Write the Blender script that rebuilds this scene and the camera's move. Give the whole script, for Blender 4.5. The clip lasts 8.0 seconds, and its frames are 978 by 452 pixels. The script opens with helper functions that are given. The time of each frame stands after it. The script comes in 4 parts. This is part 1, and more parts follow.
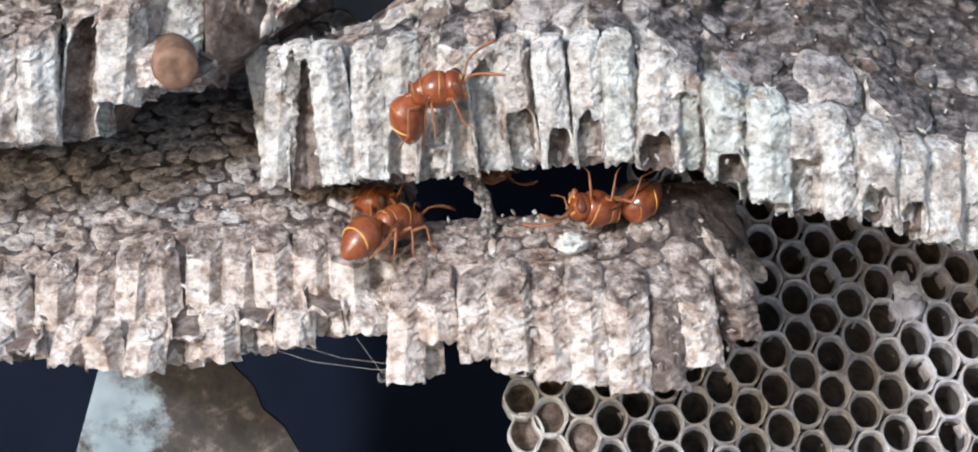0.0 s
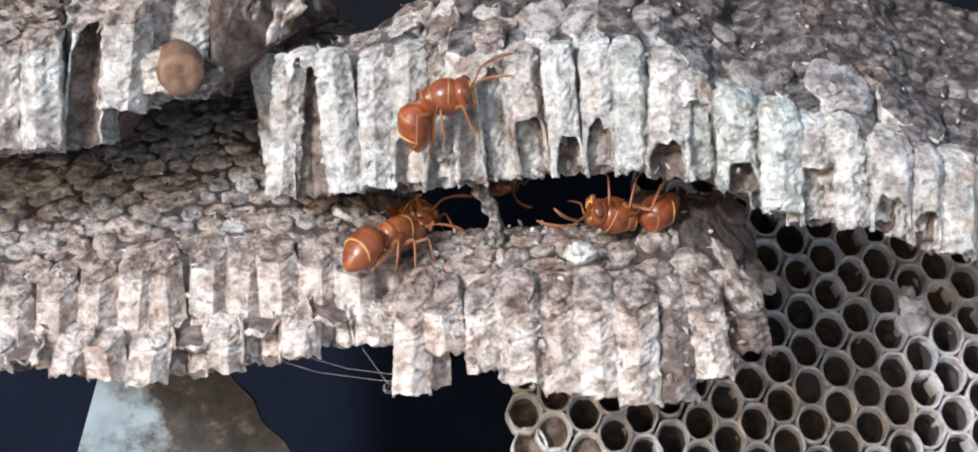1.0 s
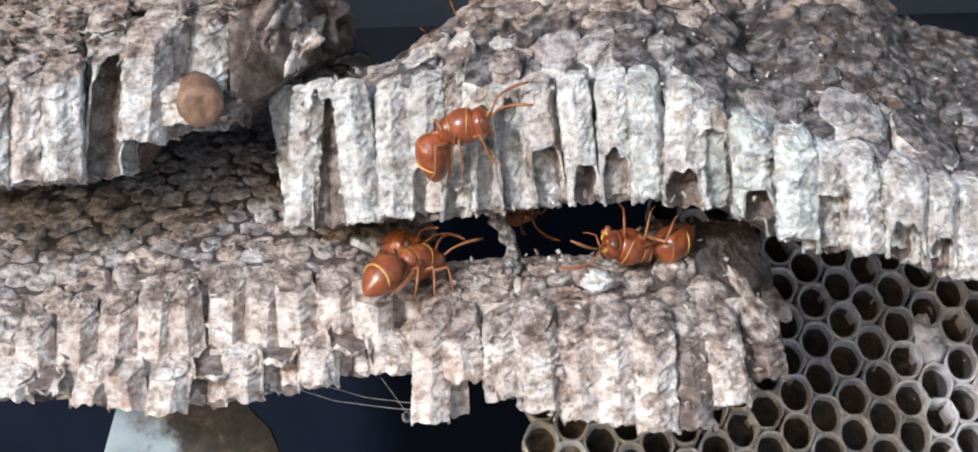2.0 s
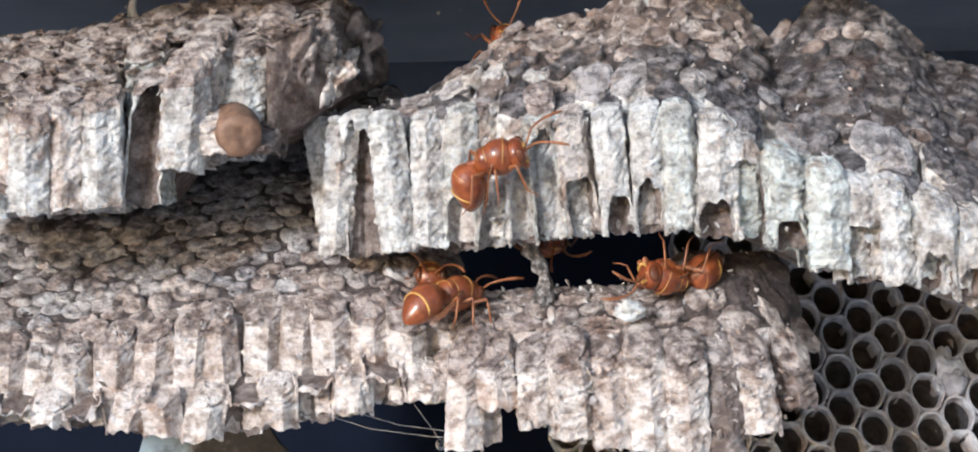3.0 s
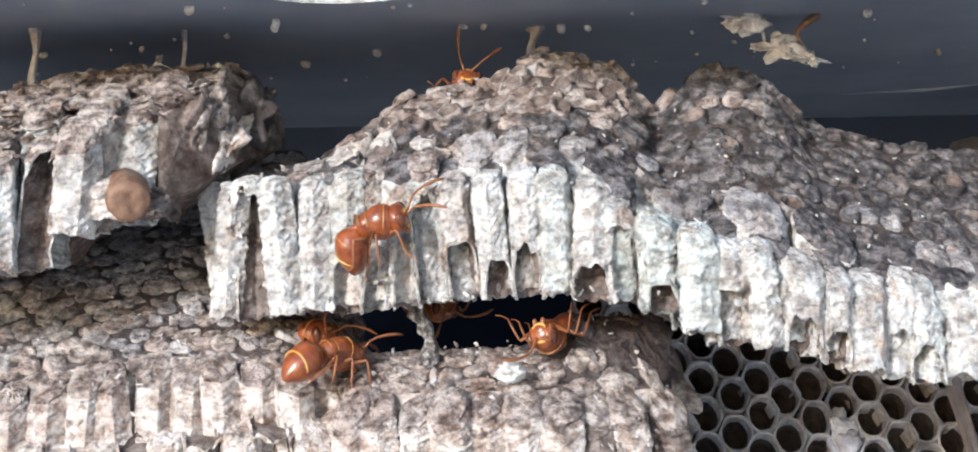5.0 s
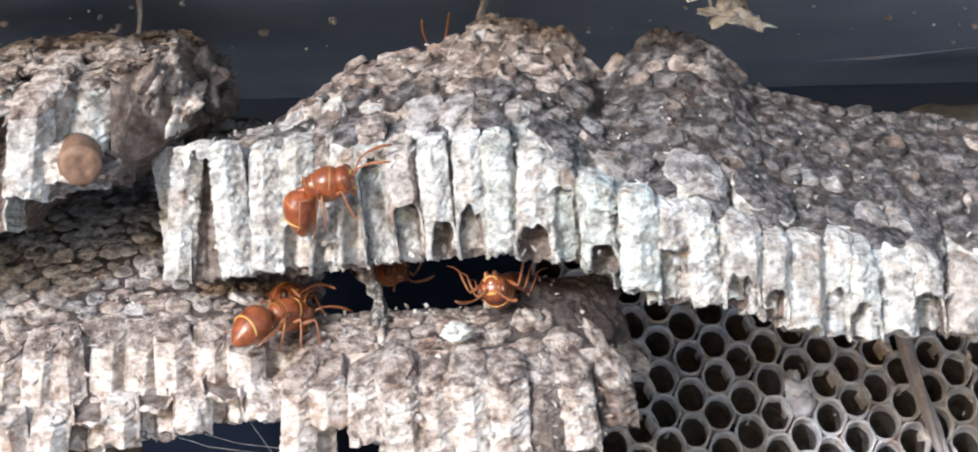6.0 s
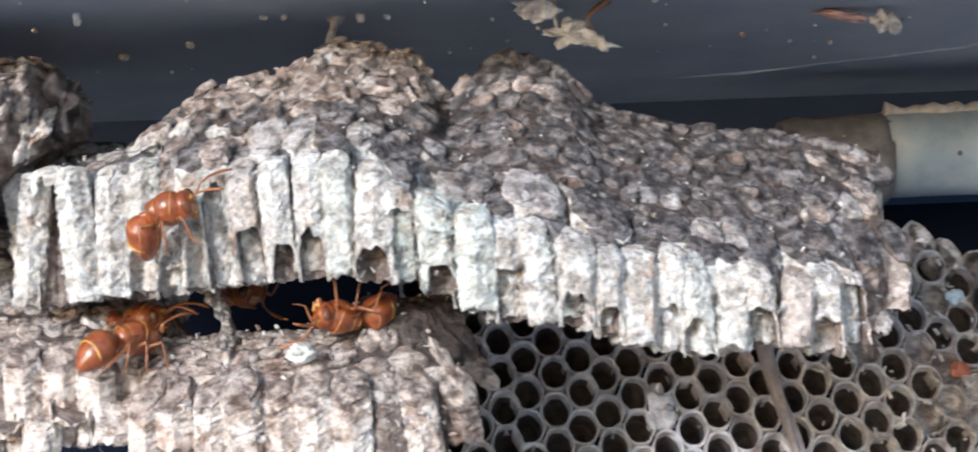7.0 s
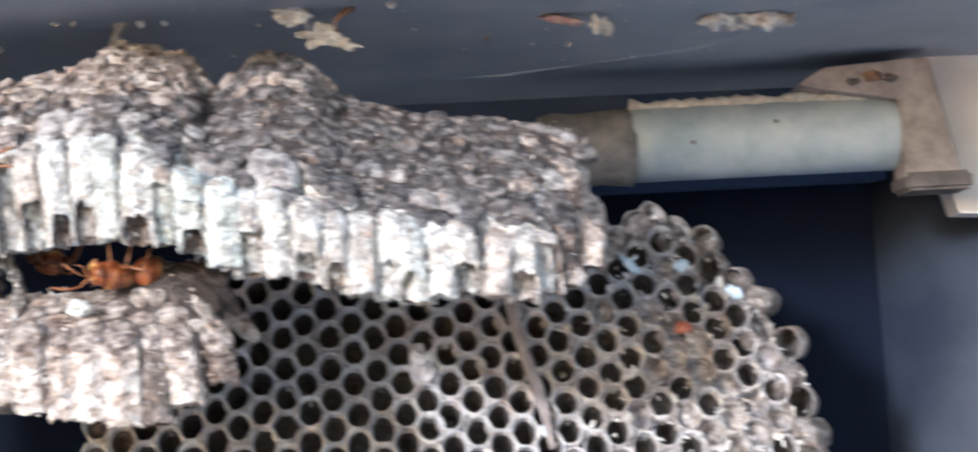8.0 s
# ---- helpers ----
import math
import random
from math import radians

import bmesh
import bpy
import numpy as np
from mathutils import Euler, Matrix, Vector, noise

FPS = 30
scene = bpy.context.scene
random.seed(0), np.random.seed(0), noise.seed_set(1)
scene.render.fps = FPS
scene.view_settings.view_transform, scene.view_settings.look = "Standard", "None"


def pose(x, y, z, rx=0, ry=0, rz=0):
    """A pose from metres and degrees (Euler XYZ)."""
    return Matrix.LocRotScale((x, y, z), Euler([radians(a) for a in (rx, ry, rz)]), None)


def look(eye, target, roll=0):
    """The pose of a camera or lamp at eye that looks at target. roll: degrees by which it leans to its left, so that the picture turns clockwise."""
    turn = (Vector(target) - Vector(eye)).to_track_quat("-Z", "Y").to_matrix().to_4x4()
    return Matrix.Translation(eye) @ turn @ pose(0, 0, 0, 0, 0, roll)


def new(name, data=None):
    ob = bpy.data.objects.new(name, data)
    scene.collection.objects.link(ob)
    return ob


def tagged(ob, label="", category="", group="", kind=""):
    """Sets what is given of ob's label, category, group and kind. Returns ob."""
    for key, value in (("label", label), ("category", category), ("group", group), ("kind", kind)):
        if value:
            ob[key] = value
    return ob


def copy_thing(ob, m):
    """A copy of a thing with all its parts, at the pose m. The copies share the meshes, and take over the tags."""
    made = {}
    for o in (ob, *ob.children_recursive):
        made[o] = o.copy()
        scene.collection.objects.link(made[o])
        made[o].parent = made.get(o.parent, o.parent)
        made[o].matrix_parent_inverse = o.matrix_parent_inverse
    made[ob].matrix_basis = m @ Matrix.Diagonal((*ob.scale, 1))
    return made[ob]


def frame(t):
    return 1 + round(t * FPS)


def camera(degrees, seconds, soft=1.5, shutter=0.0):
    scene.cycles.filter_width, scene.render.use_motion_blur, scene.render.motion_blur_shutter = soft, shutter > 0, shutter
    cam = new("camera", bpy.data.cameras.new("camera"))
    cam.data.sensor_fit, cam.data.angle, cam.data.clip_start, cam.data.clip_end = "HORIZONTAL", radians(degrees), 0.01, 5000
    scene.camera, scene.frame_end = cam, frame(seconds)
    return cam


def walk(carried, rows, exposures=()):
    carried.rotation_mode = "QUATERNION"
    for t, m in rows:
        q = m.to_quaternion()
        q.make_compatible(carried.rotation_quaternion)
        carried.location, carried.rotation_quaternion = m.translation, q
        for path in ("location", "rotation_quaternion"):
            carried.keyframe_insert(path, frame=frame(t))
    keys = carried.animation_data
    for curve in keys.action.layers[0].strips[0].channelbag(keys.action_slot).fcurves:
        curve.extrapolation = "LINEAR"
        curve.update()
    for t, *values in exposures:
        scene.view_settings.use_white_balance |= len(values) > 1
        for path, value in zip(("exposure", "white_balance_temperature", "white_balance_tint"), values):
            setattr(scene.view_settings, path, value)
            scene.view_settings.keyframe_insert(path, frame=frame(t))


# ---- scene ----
import itertools
from collections import defaultdict

MM = 0.001
cam = camera(31.28, 8.0, soft=1.8, shutter=0.4)
walk(cam, [
    (0.0, pose(-0.00000, 0.00000, 0.20000, 90.000, 1.432, -0.000)),
    (0.5, pose(-0.00304, 0.00058, 0.19770, 90.327, 1.384, -0.423)),
    (1.0, pose(-0.00300, 0.00232, 0.19785, 90.859, 1.214, -0.483)),
    (1.5, pose(-0.00276, 0.00112, 0.19758, 91.492, 1.502, 0.053)),
    (2.8, pose(-0.00899, 0.00048, 0.19610, 92.925, 1.439, -0.699)),
    (3.0, pose(-0.00968, -0.00185, 0.19578, 93.307, 1.259, -0.443)),
    (3.5, pose(-0.00695, -0.00643, 0.19492, 94.950, 0.888, -1.151)),
    (4.0, pose(-0.00419, -0.00632, 0.19628, 95.792, 1.184, -1.364)),
    (4.2, pose(-0.00155, -0.00680, 0.19487, 96.019, 1.020, -1.105)),
    (5.3, pose(0.00580, -0.00875, 0.19695, 95.083, 1.308, -0.898)),
    (5.5, pose(0.00743, -0.00987, 0.19844, 95.156, 1.457, -0.998)),
    (6.0, pose(0.01268, -0.01158, 0.19226, 94.695, 1.426, -0.571)),
    (6.5, pose(0.01981, -0.01311, 0.19255, 95.215, 1.553, -0.827)),
    (7.0, pose(0.02878, -0.01502, 0.19301, 94.969, 2.387, -1.855)),
    (7.5, pose(0.03611, -0.03163, 0.18158, 95.246, 3.156, -2.553)),
    (7.7, pose(0.04029, -0.04654, 0.17849, 96.386, 2.898, -3.035)),
    (8.0, pose(0.05697, -0.05883, 0.17800, 95.862, 3.271, -3.884)),
], exposures=[(0, 0.58, 5830, 10), (3, 0.56, 5830, 10), (5.5, 0.83, 5850, 9), (7, 0.82, 5850, 9), (8, 1.1, 5800, 10)])

# ---- daylight from the open front ----
SUN_EL, SUN_AZ = 15.0, 34.0      # elevation; degrees to the left of straight ahead of the nest
world = bpy.data.worlds.new("sky")
scene.world = world
world.use_nodes = True
wn = world.node_tree.nodes
sky = wn.new("ShaderNodeTexSky")
sky.sky_type, sky.sun_disc = "NISHITA", False
sky.sun_elevation, sky.sun_rotation = radians(SUN_EL), radians(180 + SUN_AZ)
world.node_tree.links.new(sky.outputs[0], wn["Background"].inputs[0])
wn["Background"].inputs[1].default_value = 0.15
sun_data = bpy.data.lights.new("sun", "SUN")
sun_data.energy, sun_data.angle, sun_data.color = 2.05, radians(6), (1.0, 0.985, 0.965)
sun = new("sun", sun_data)
sx, sy, sz = -math.sin(radians(SUN_AZ)), -math.cos(radians(SUN_AZ)), math.tan(radians(SUN_EL))
sun.matrix_world = look((sx, sy, sz + 0.2), (0, 0, 0.2))


# ---- materials ----
def nodes_of(name, rough=0.8, metal=0.0):
    m = bpy.data.materials.new(name)
    m.use_nodes = True
    nt = m.node_tree
    b = nt.nodes["Principled BSDF"]
    b.inputs["Roughness"].default_value = rough
    b.inputs["Metallic"].default_value = metal
    return m, nt, b


def noise_tex(nt, scale, detail=4.0, rough=0.6, vec=None):
    n = nt.nodes.new("ShaderNodeTexNoise")
    n.inputs["Scale"].default_value = scale
    n.inputs["Detail"].default_value = detail
    n.inputs["Roughness"].default_value = rough
    if vec is None:
        vec = nt.nodes.new("ShaderNodeNewGeometry").outputs["Position"]
    nt.links.new(vec, n.inputs["Vector"])
    return n.outputs["Fac"]


def ramp(nt, fac, stops):
    r = nt.nodes.new("ShaderNodeValToRGB")
    e = r.color_ramp.elements
    while len(e) < len(stops):
        e.new(0.5)
    for el, (p, c) in zip(e, stops):
        el.position, el.color = p, (*c, 1)
    nt.links.new(fac, r.inputs[0])
    return r.outputs[0]


def mix(nt, fac, a, b, blend="MIX"):
    n = nt.nodes.new("ShaderNodeMix")
    n.data_type, n.blend_type = "RGBA", blend
    for sock, v in ((n.inputs[0], fac), (n.inputs[6], a), (n.inputs[7], b)):
        if isinstance(v, (int, float)):
            sock.default_value = v
        elif isinstance(v, tuple):
            sock.default_value = (*v, 1)
        else:
            nt.links.new(v, sock)
    return n.outputs[2]


def bump(nt, b, heights):
    prev = None
    for h, strength, dist in heights:
        n = nt.nodes.new("ShaderNodeBump")
        n.inputs["Strength"].default_value = strength
        n.inputs["Distance"].default_value = dist
        nt.links.new(h, n.inputs["Height"])
        if prev:
            nt.links.new(prev, n.inputs["Normal"])
        prev = n.outputs["Normal"]
    nt.links.new(prev, b.inputs["Normal"])


def paper(name, stops, tints, fine=1.0, rough=0.8, spread=0.6, relief=1.0):
    """Chewed-wood paper: fibres and blotches, with a tint of its own for each cell."""
    m, nt, b = nodes_of(name, rough)
    b.inputs["Specular IOR Level"].default_value = 0.35 if rough > 0.7 else 0.6
    pos = nt.nodes.new("ShaderNodeNewGeometry").outputs["Position"]
    stretch = nt.nodes.new("ShaderNodeMapping")
    stretch.inputs["Scale"].default_value = (1.0, 1.0, 1.3)
    nt.links.new(pos, stretch.inputs[0])
    big = noise_tex(nt, 240 * fine, 3, 0.6, pos)
    mid = noise_tex(nt, 430 * fine, 5, 0.68, stretch.outputs[0])
    crease = nt.nodes.new("ShaderNodeTexVoronoi")
    crease.feature = "F1"
    crease.inputs["Scale"].default_value = 820 * fine
    warp = nt.nodes.new("ShaderNodeVectorMath")
    warp.operation = "MULTIPLY_ADD"
    wob = nt.nodes.new("ShaderNodeTexNoise")
    wob.inputs["Scale"].default_value = 500 * fine
    nt.links.new(pos, wob.inputs["Vector"])
    nt.links.new(wob.outputs["Color"], warp.inputs[0])
    warp.inputs[1].default_value = (0.0016, 0.0016, 0.0016)
    nt.links.new(stretch.outputs[0], warp.inputs[2])
    nt.links.new(warp.outputs[0], crease.inputs["Vector"])
    small = noise_tex(nt, 3600 * fine, 2, 0.6, pos)
    ridge = nt.nodes.new("ShaderNodeTexNoise")
    ridge.noise_type = "RIDGED_MULTIFRACTAL"
    ridge.inputs["Scale"].default_value = 620 * fine
    ridge.inputs["Detail"].default_value = 4.0
    nt.links.new(pos, ridge.inputs["Vector"])
    col = ramp(nt, mid, stops)
    both = nt.nodes.new("ShaderNodeMath")
    both.operation = "ADD"
    nt.links.new(nt.nodes.new("ShaderNodeObjectInfo").outputs["Random"], both.inputs[0])
    nt.links.new(nt.nodes.new("ShaderNodeNewGeometry").outputs["Random Per Island"], both.inputs[1])
    part_of = nt.nodes.new("ShaderNodeMath")
    part_of.operation = "FRACT"
    nt.links.new(both.outputs[0], part_of.inputs[0])
    rnd = part_of.outputs[0]
    tint = ramp(nt, rnd, tints)
    col = mix(nt, spread, col, tint, "MULTIPLY")
    stain = ramp(nt, noise_tex(nt, 150 * fine, 4, 0.7, pos), [(0.57, (1, 1, 1)), (0.66, (0.62, 0.46, 0.37))])
    col = mix(nt, 0.75, col, stain, "MULTIPLY")
    blot = ramp(nt, big, [(0.36, (0.62, 0.55, 0.51)), (0.56, (1, 1, 1))])
    col = mix(nt, 0.7, col, blot, "MULTIPLY")
    nt.links.new(col, b.inputs["Base Color"])
    bump(nt, b, [(mid, 0.8, 0.0005 * relief), (ridge.outputs["Fac"], 0.8, 0.00032 * relief), (noise_tex(nt, 1500 * fine, 5, 0.7, pos), 0.8, 0.00022 * relief), (crease.outputs["Distance"], 0.4, 0.0002 * relief), (small, 0.7, 0.00016)])
    return m


WHITE_T = [(0.0, (1, 0.99, 0.97)), (0.4, (0.98, 0.97, 0.96)), (0.58, (0.85, 0.97, 0.93)), (0.68, (1, 0.99, 0.97)), (0.88, (0.93, 0.84, 0.77)), (1.0, (0.72, 0.60, 0.55))]
GREY_T = [(0.0, (0.72, 0.72, 0.78)), (0.35, (1, 0.98, 0.97)), (0.7, (0.62, 0.61, 0.66)), (1.0, (1.0, 0.95, 0.90))]
TAN_T = [(0.0, (1, 0.98, 0.96)), (0.3, (0.86, 0.74, 0.68)), (0.55, (1, 0.98, 0.96)), (0.8, (0.78, 0.66, 0.60)), (1.0, (1, 0.97, 0.94))]
wall_white = paper("white_comb_paper", [(0.30, (0.27, 0.245, 0.23)), (0.42, (0.52, 0.50, 0.482)), (0.55, (0.86, 0.85, 0.835))], WHITE_T, relief=3.2)
wall_tan = paper("tan_comb_paper", [(0.30, (0.27, 0.205, 0.18)), (0.42, (0.50, 0.43, 0.385)), (0.55, (0.84, 0.80, 0.77))], TAN_T, relief=2.2, spread=0.45)
cap_grey = paper("grey_comb_back", [(0.36, (0.042, 0.037, 0.039)), (0.48, (0.105, 0.094, 0.094)), (0.60, (0.34, 0.315, 0.31))], GREY_T, rough=0.5, relief=2.4)
cap_tan = paper("brown_comb_back", [(0.36, (0.12, 0.093, 0.083)), (0.47, (0.32, 0.27, 0.25)), (0.58, (0.66, 0.61, 0.58))], TAN_T, rough=0.5, relief=2.4)
cap_mid = paper("grey_brown_comb_back", [(0.36, (0.18, 0.163, 0.158)), (0.47, (0.38, 0.355, 0.345)), (0.58, (0.68, 0.65, 0.635))], GREY_T, rough=0.5, relief=2.4)
cap_rim = paper("brown_grey_comb_edge", [(0.36, (0.10, 0.085, 0.08)), (0.48, (0.22, 0.195, 0.185)), (0.60, (0.42, 0.39, 0.375))], GREY_T, rough=0.6, relief=2.0)
# Dark brown paper, deepened to paint shade between caps and under the upper comb.
cap_dark = paper("dark_brown_shaded_comb_back", [(0.32, (0.045, 0.035, 0.033)), (0.48, (0.085, 0.066, 0.062)), (0.66, (0.18, 0.15, 0.14))], GREY_T, rough=0.5, relief=2.4)
cell_grey = paper("dark_grey_cell_paper", [(0.3, (0.40, 0.385, 0.395)), (0.5, (0.60, 0.585, 0.60)), (0.66, (0.78, 0.765, 0.78))], GREY_T, 1.0, 0.8, 0.4)
cell_dirty = paper("dirty_cell_paper", [(0.3, (0.17, 0.155, 0.155)), (0.48, (0.38, 0.355, 0.355)), (0.66, (0.68, 0.66, 0.655))], GREY_T, 1.0, 0.8, 0.6)
# Brown paper, with the shade of hollows and averted faces mixed into its colour.
lining = paper("brown_shaded_cell_lining", [(0.3, (0.08, 0.06, 0.053)), (0.48, (0.19, 0.155, 0.14)), (0.66, (0.38, 0.335, 0.315))], TAN_T, 1.0, 0.8, 0.5)
# Same grey paper, darkened to paint the shade deep inside a cell.
cell_shade = paper("shaded_cell_depth", [(0.3, (0.05, 0.045, 0.045)), (0.6, (0.12, 0.11, 0.11))], GREY_T, 1.0, 0.85, 0.4)
flake_mat = paper("pale_paper_flakes", [(0.3, (0.42, 0.39, 0.37)), (0.5, (0.68, 0.66, 0.64)), (0.62, (0.86, 0.85, 0.84))], WHITE_T, 1.0, 0.6, 0.3)
pillar_mat = paper("silver_brown_pulp", [(0.36, (0.05, 0.04, 0.036)), (0.5, (0.20, 0.175, 0.16)), (0.6, (0.62, 0.60, 0.58))], GREY_T, 2.2, 0.35, 0.1, relief=1.5)
film_mat = paper("silvery_silk_film", [(0.3, (0.30, 0.29, 0.28)), (0.6, (0.62, 0.60, 0.58))], GREY_T, 1.0, 0.4, 0.2)


def plain(name, a, c, scale, rough=0.5, metal=0.0, strength=0.2, dist=0.0003, spec=0.5):
    m, nt, b = nodes_of(name, rough, metal)
    b.inputs["Specular IOR Level"].default_value = spec
    n = noise_tex(nt, scale, 5, 0.65)
    nt.links.new(ramp(nt, n, [(0.35, a), (0.7, c)]), b.inputs["Base Color"])
    bump(nt, b, [(noise_tex(nt, scale * 6, 3), strength, dist)])
    return m


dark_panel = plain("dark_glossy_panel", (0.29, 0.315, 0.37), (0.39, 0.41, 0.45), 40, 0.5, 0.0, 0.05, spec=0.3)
# The darkness of the unlit space is put into this colour.
dark_back = plain("unlit_void_navy", (0.0065, 0.0095, 0.020), (0.0095, 0.0135, 0.027), 30, 0.8, spec=0.05)
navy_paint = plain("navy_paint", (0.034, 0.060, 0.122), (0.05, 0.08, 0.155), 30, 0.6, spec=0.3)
tube_paint = plain("pale_grey_green_paint", (0.24, 0.31, 0.38), (0.48, 0.54, 0.61), 55, 0.4)
rust = plain("brown_rusty_metal", (0.20, 0.17, 0.17), (0.40, 0.35, 0.345), 220, 0.75, 0.0, 0.5)
rust_dark = plain("dark_brown_dirt", (0.055, 0.046, 0.045), (0.16, 0.135, 0.128), 120, 0.8, 0.0, 0.5)
# Kept pale so that the unseen ground fills the shadows from below.
concrete = plain("grey_ground", (0.50, 0.485, 0.465), (0.64, 0.62, 0.60), 20, 0.9, spec=0.1)
side_paint = plain("dusty_brown_grey_panel", (0.54, 0.51, 0.52), (0.66, 0.63, 0.635), 60, 0.6)
side_blue = plain("dull_blue_grey_panel", (0.014, 0.022, 0.042), (0.052, 0.062, 0.088), 25, 0.6)
rim_metal = plain("scratched_bright_edge", (0.25, 0.24, 0.22), (0.75, 0.73, 0.70), 900, 0.35, 0.3, 0.6)
orange = plain("orange_brown_shell", (0.13, 0.027, 0.010), (0.38, 0.105, 0.030), 420, 0.33, 0.0, 0.35, 0.00012)
orange_leg = plain("pale_orange_leg", (0.22, 0.07, 0.025), (0.36, 0.15, 0.065), 500, 0.4)
yellow = plain("yellow_marking", (0.50, 0.25, 0.05), (0.70, 0.44, 0.13), 600, 0.35)
orange.node_tree.nodes["Principled BSDF"].inputs["Coat Weight"].default_value = 0.3
orange.node_tree.nodes["Principled BSDF"].inputs["Coat Roughness"].default_value = 0.12
stripe_gold = plain("golden_stripe", (0.38, 0.16, 0.04), (0.58, 0.32, 0.10), 500, 0.4)
eye_dark = plain("dark_brown_eye", (0.085, 0.026, 0.012), (0.16, 0.055, 0.026), 500, 0.15)
wing_brown = plain("amber_wing", (0.16, 0.055, 0.022), (0.30, 0.13, 0.06), 500, 0.25)
wing_brown.node_tree.nodes["Principled BSDF"].inputs["Alpha"].default_value = 0.7
silk_brown = plain("brown_silk_cap", (0.15, 0.08, 0.05), (0.30, 0.18, 0.12), 500, 0.6, 0.0, 0.4)
red_scrap = plain("red_brown_scrap", (0.35, 0.09, 0.05), (0.48, 0.17, 0.10), 500, 0.5)
pink_scrap = plain("pink_brown_paper", (0.42, 0.22, 0.17), (0.66, 0.46, 0.40), 700, 0.6)
blue_scrap = plain("pale_blue_scrap", (0.45, 0.56, 0.66), (0.66, 0.74, 0.80), 500, 0.4)

crease_grey = plain("pale_grey_crease", (0.28, 0.31, 0.365), (0.35, 0.38, 0.43), 90, 0.6)
coupling_metal = plain("dull_dark_coupling", (0.13, 0.125, 0.13), (0.24, 0.225, 0.225), 300, 0.75, 0.0, 0.4)
pale_crust = plain("pale_grey_crust", (0.36, 0.34, 0.33), (0.62, 0.59, 0.57), 700, 0.85, 0.0, 0.6)
drop_glass = plain("clear_water", (0.9, 0.92, 0.95), (0.95, 0.96, 0.98), 50, 0.03, 0.0, 0.0)
drop_glass.node_tree.nodes["Principled BSDF"].inputs["Transmission Weight"].default_value = 1.0
drop_glass.node_tree.nodes["Principled BSDF"].inputs["IOR"].default_value = 1.33


# ---- building helpers ----
def mesh_of(name, verts, faces, mats, idx=None, smooth=True):
    me = bpy.data.meshes.new(name)
    me.from_pydata(verts, [], faces)
    for m in mats:
        me.materials.append(m)
    if idx is not None:
        me.polygons.foreach_set("material_index", idx)
    if smooth:
        me.polygons.foreach_set("use_smooth", [True] * len(faces))
    me.update()
    return me


def part(name, bm, material, parent, label=""):
    me = bpy.data.meshes.new(name)
    bm.to_mesh(me)
    bm.free()
    me.materials.append(material)
    ob = new(name, me)
    ob.parent = parent
    if label:
        ob["label"] = label
    return ob


def box(bm, x0, x1, y0, y1, z0, z1, bev=0.0):
    m = Matrix.LocRotScale(((x0 + x1) / 2, (y0 + y1) / 2, (z0 + z1) / 2), None, (x1 - x0, y1 - y0, z1 - z0))
    r = bmesh.ops.create_cube(bm, size=1.0, matrix=m)
    if bev:
        bmesh.ops.bevel(bm, geom=list({e for v in r["verts"] for e in v.link_edges}), offset=bev, segments=2, affect="EDGES")
    return bm


def slab(name, x0, x1, y0, y1, z0, z1, mat, label, bev=0.0):
    """A setting piece given in millimetres."""
    bm = box(bmesh.new(), *[v * MM for v in (x0, x1, y0, y1, z0, z1)], bev * MM)
    ob = part(name, bm, mat, None)
    return tagged(ob, label, kind="structure")


def pl(x, *pts):
    """Piecewise linear through pairs (x, value)."""
    return float(np.interp(x, [p[0] for p in pts], [p[1] for p in pts]))


def ease(t):
    t = min(1.0, max(0.0, t))
    return t * t * (3 - 2 * t)


# ---- the combs whose cells stand upright ----
def wrinkle(p, seed, amp):
    """A shift by two sizes of crumple, in millimetres."""
    q = Vector(p)
    return amp * (noise.noise(q * 0.45 + Vector((seed, 0, 0))) + 0.45 * noise.noise(q * 1.25 + Vector((0, seed, 0))))


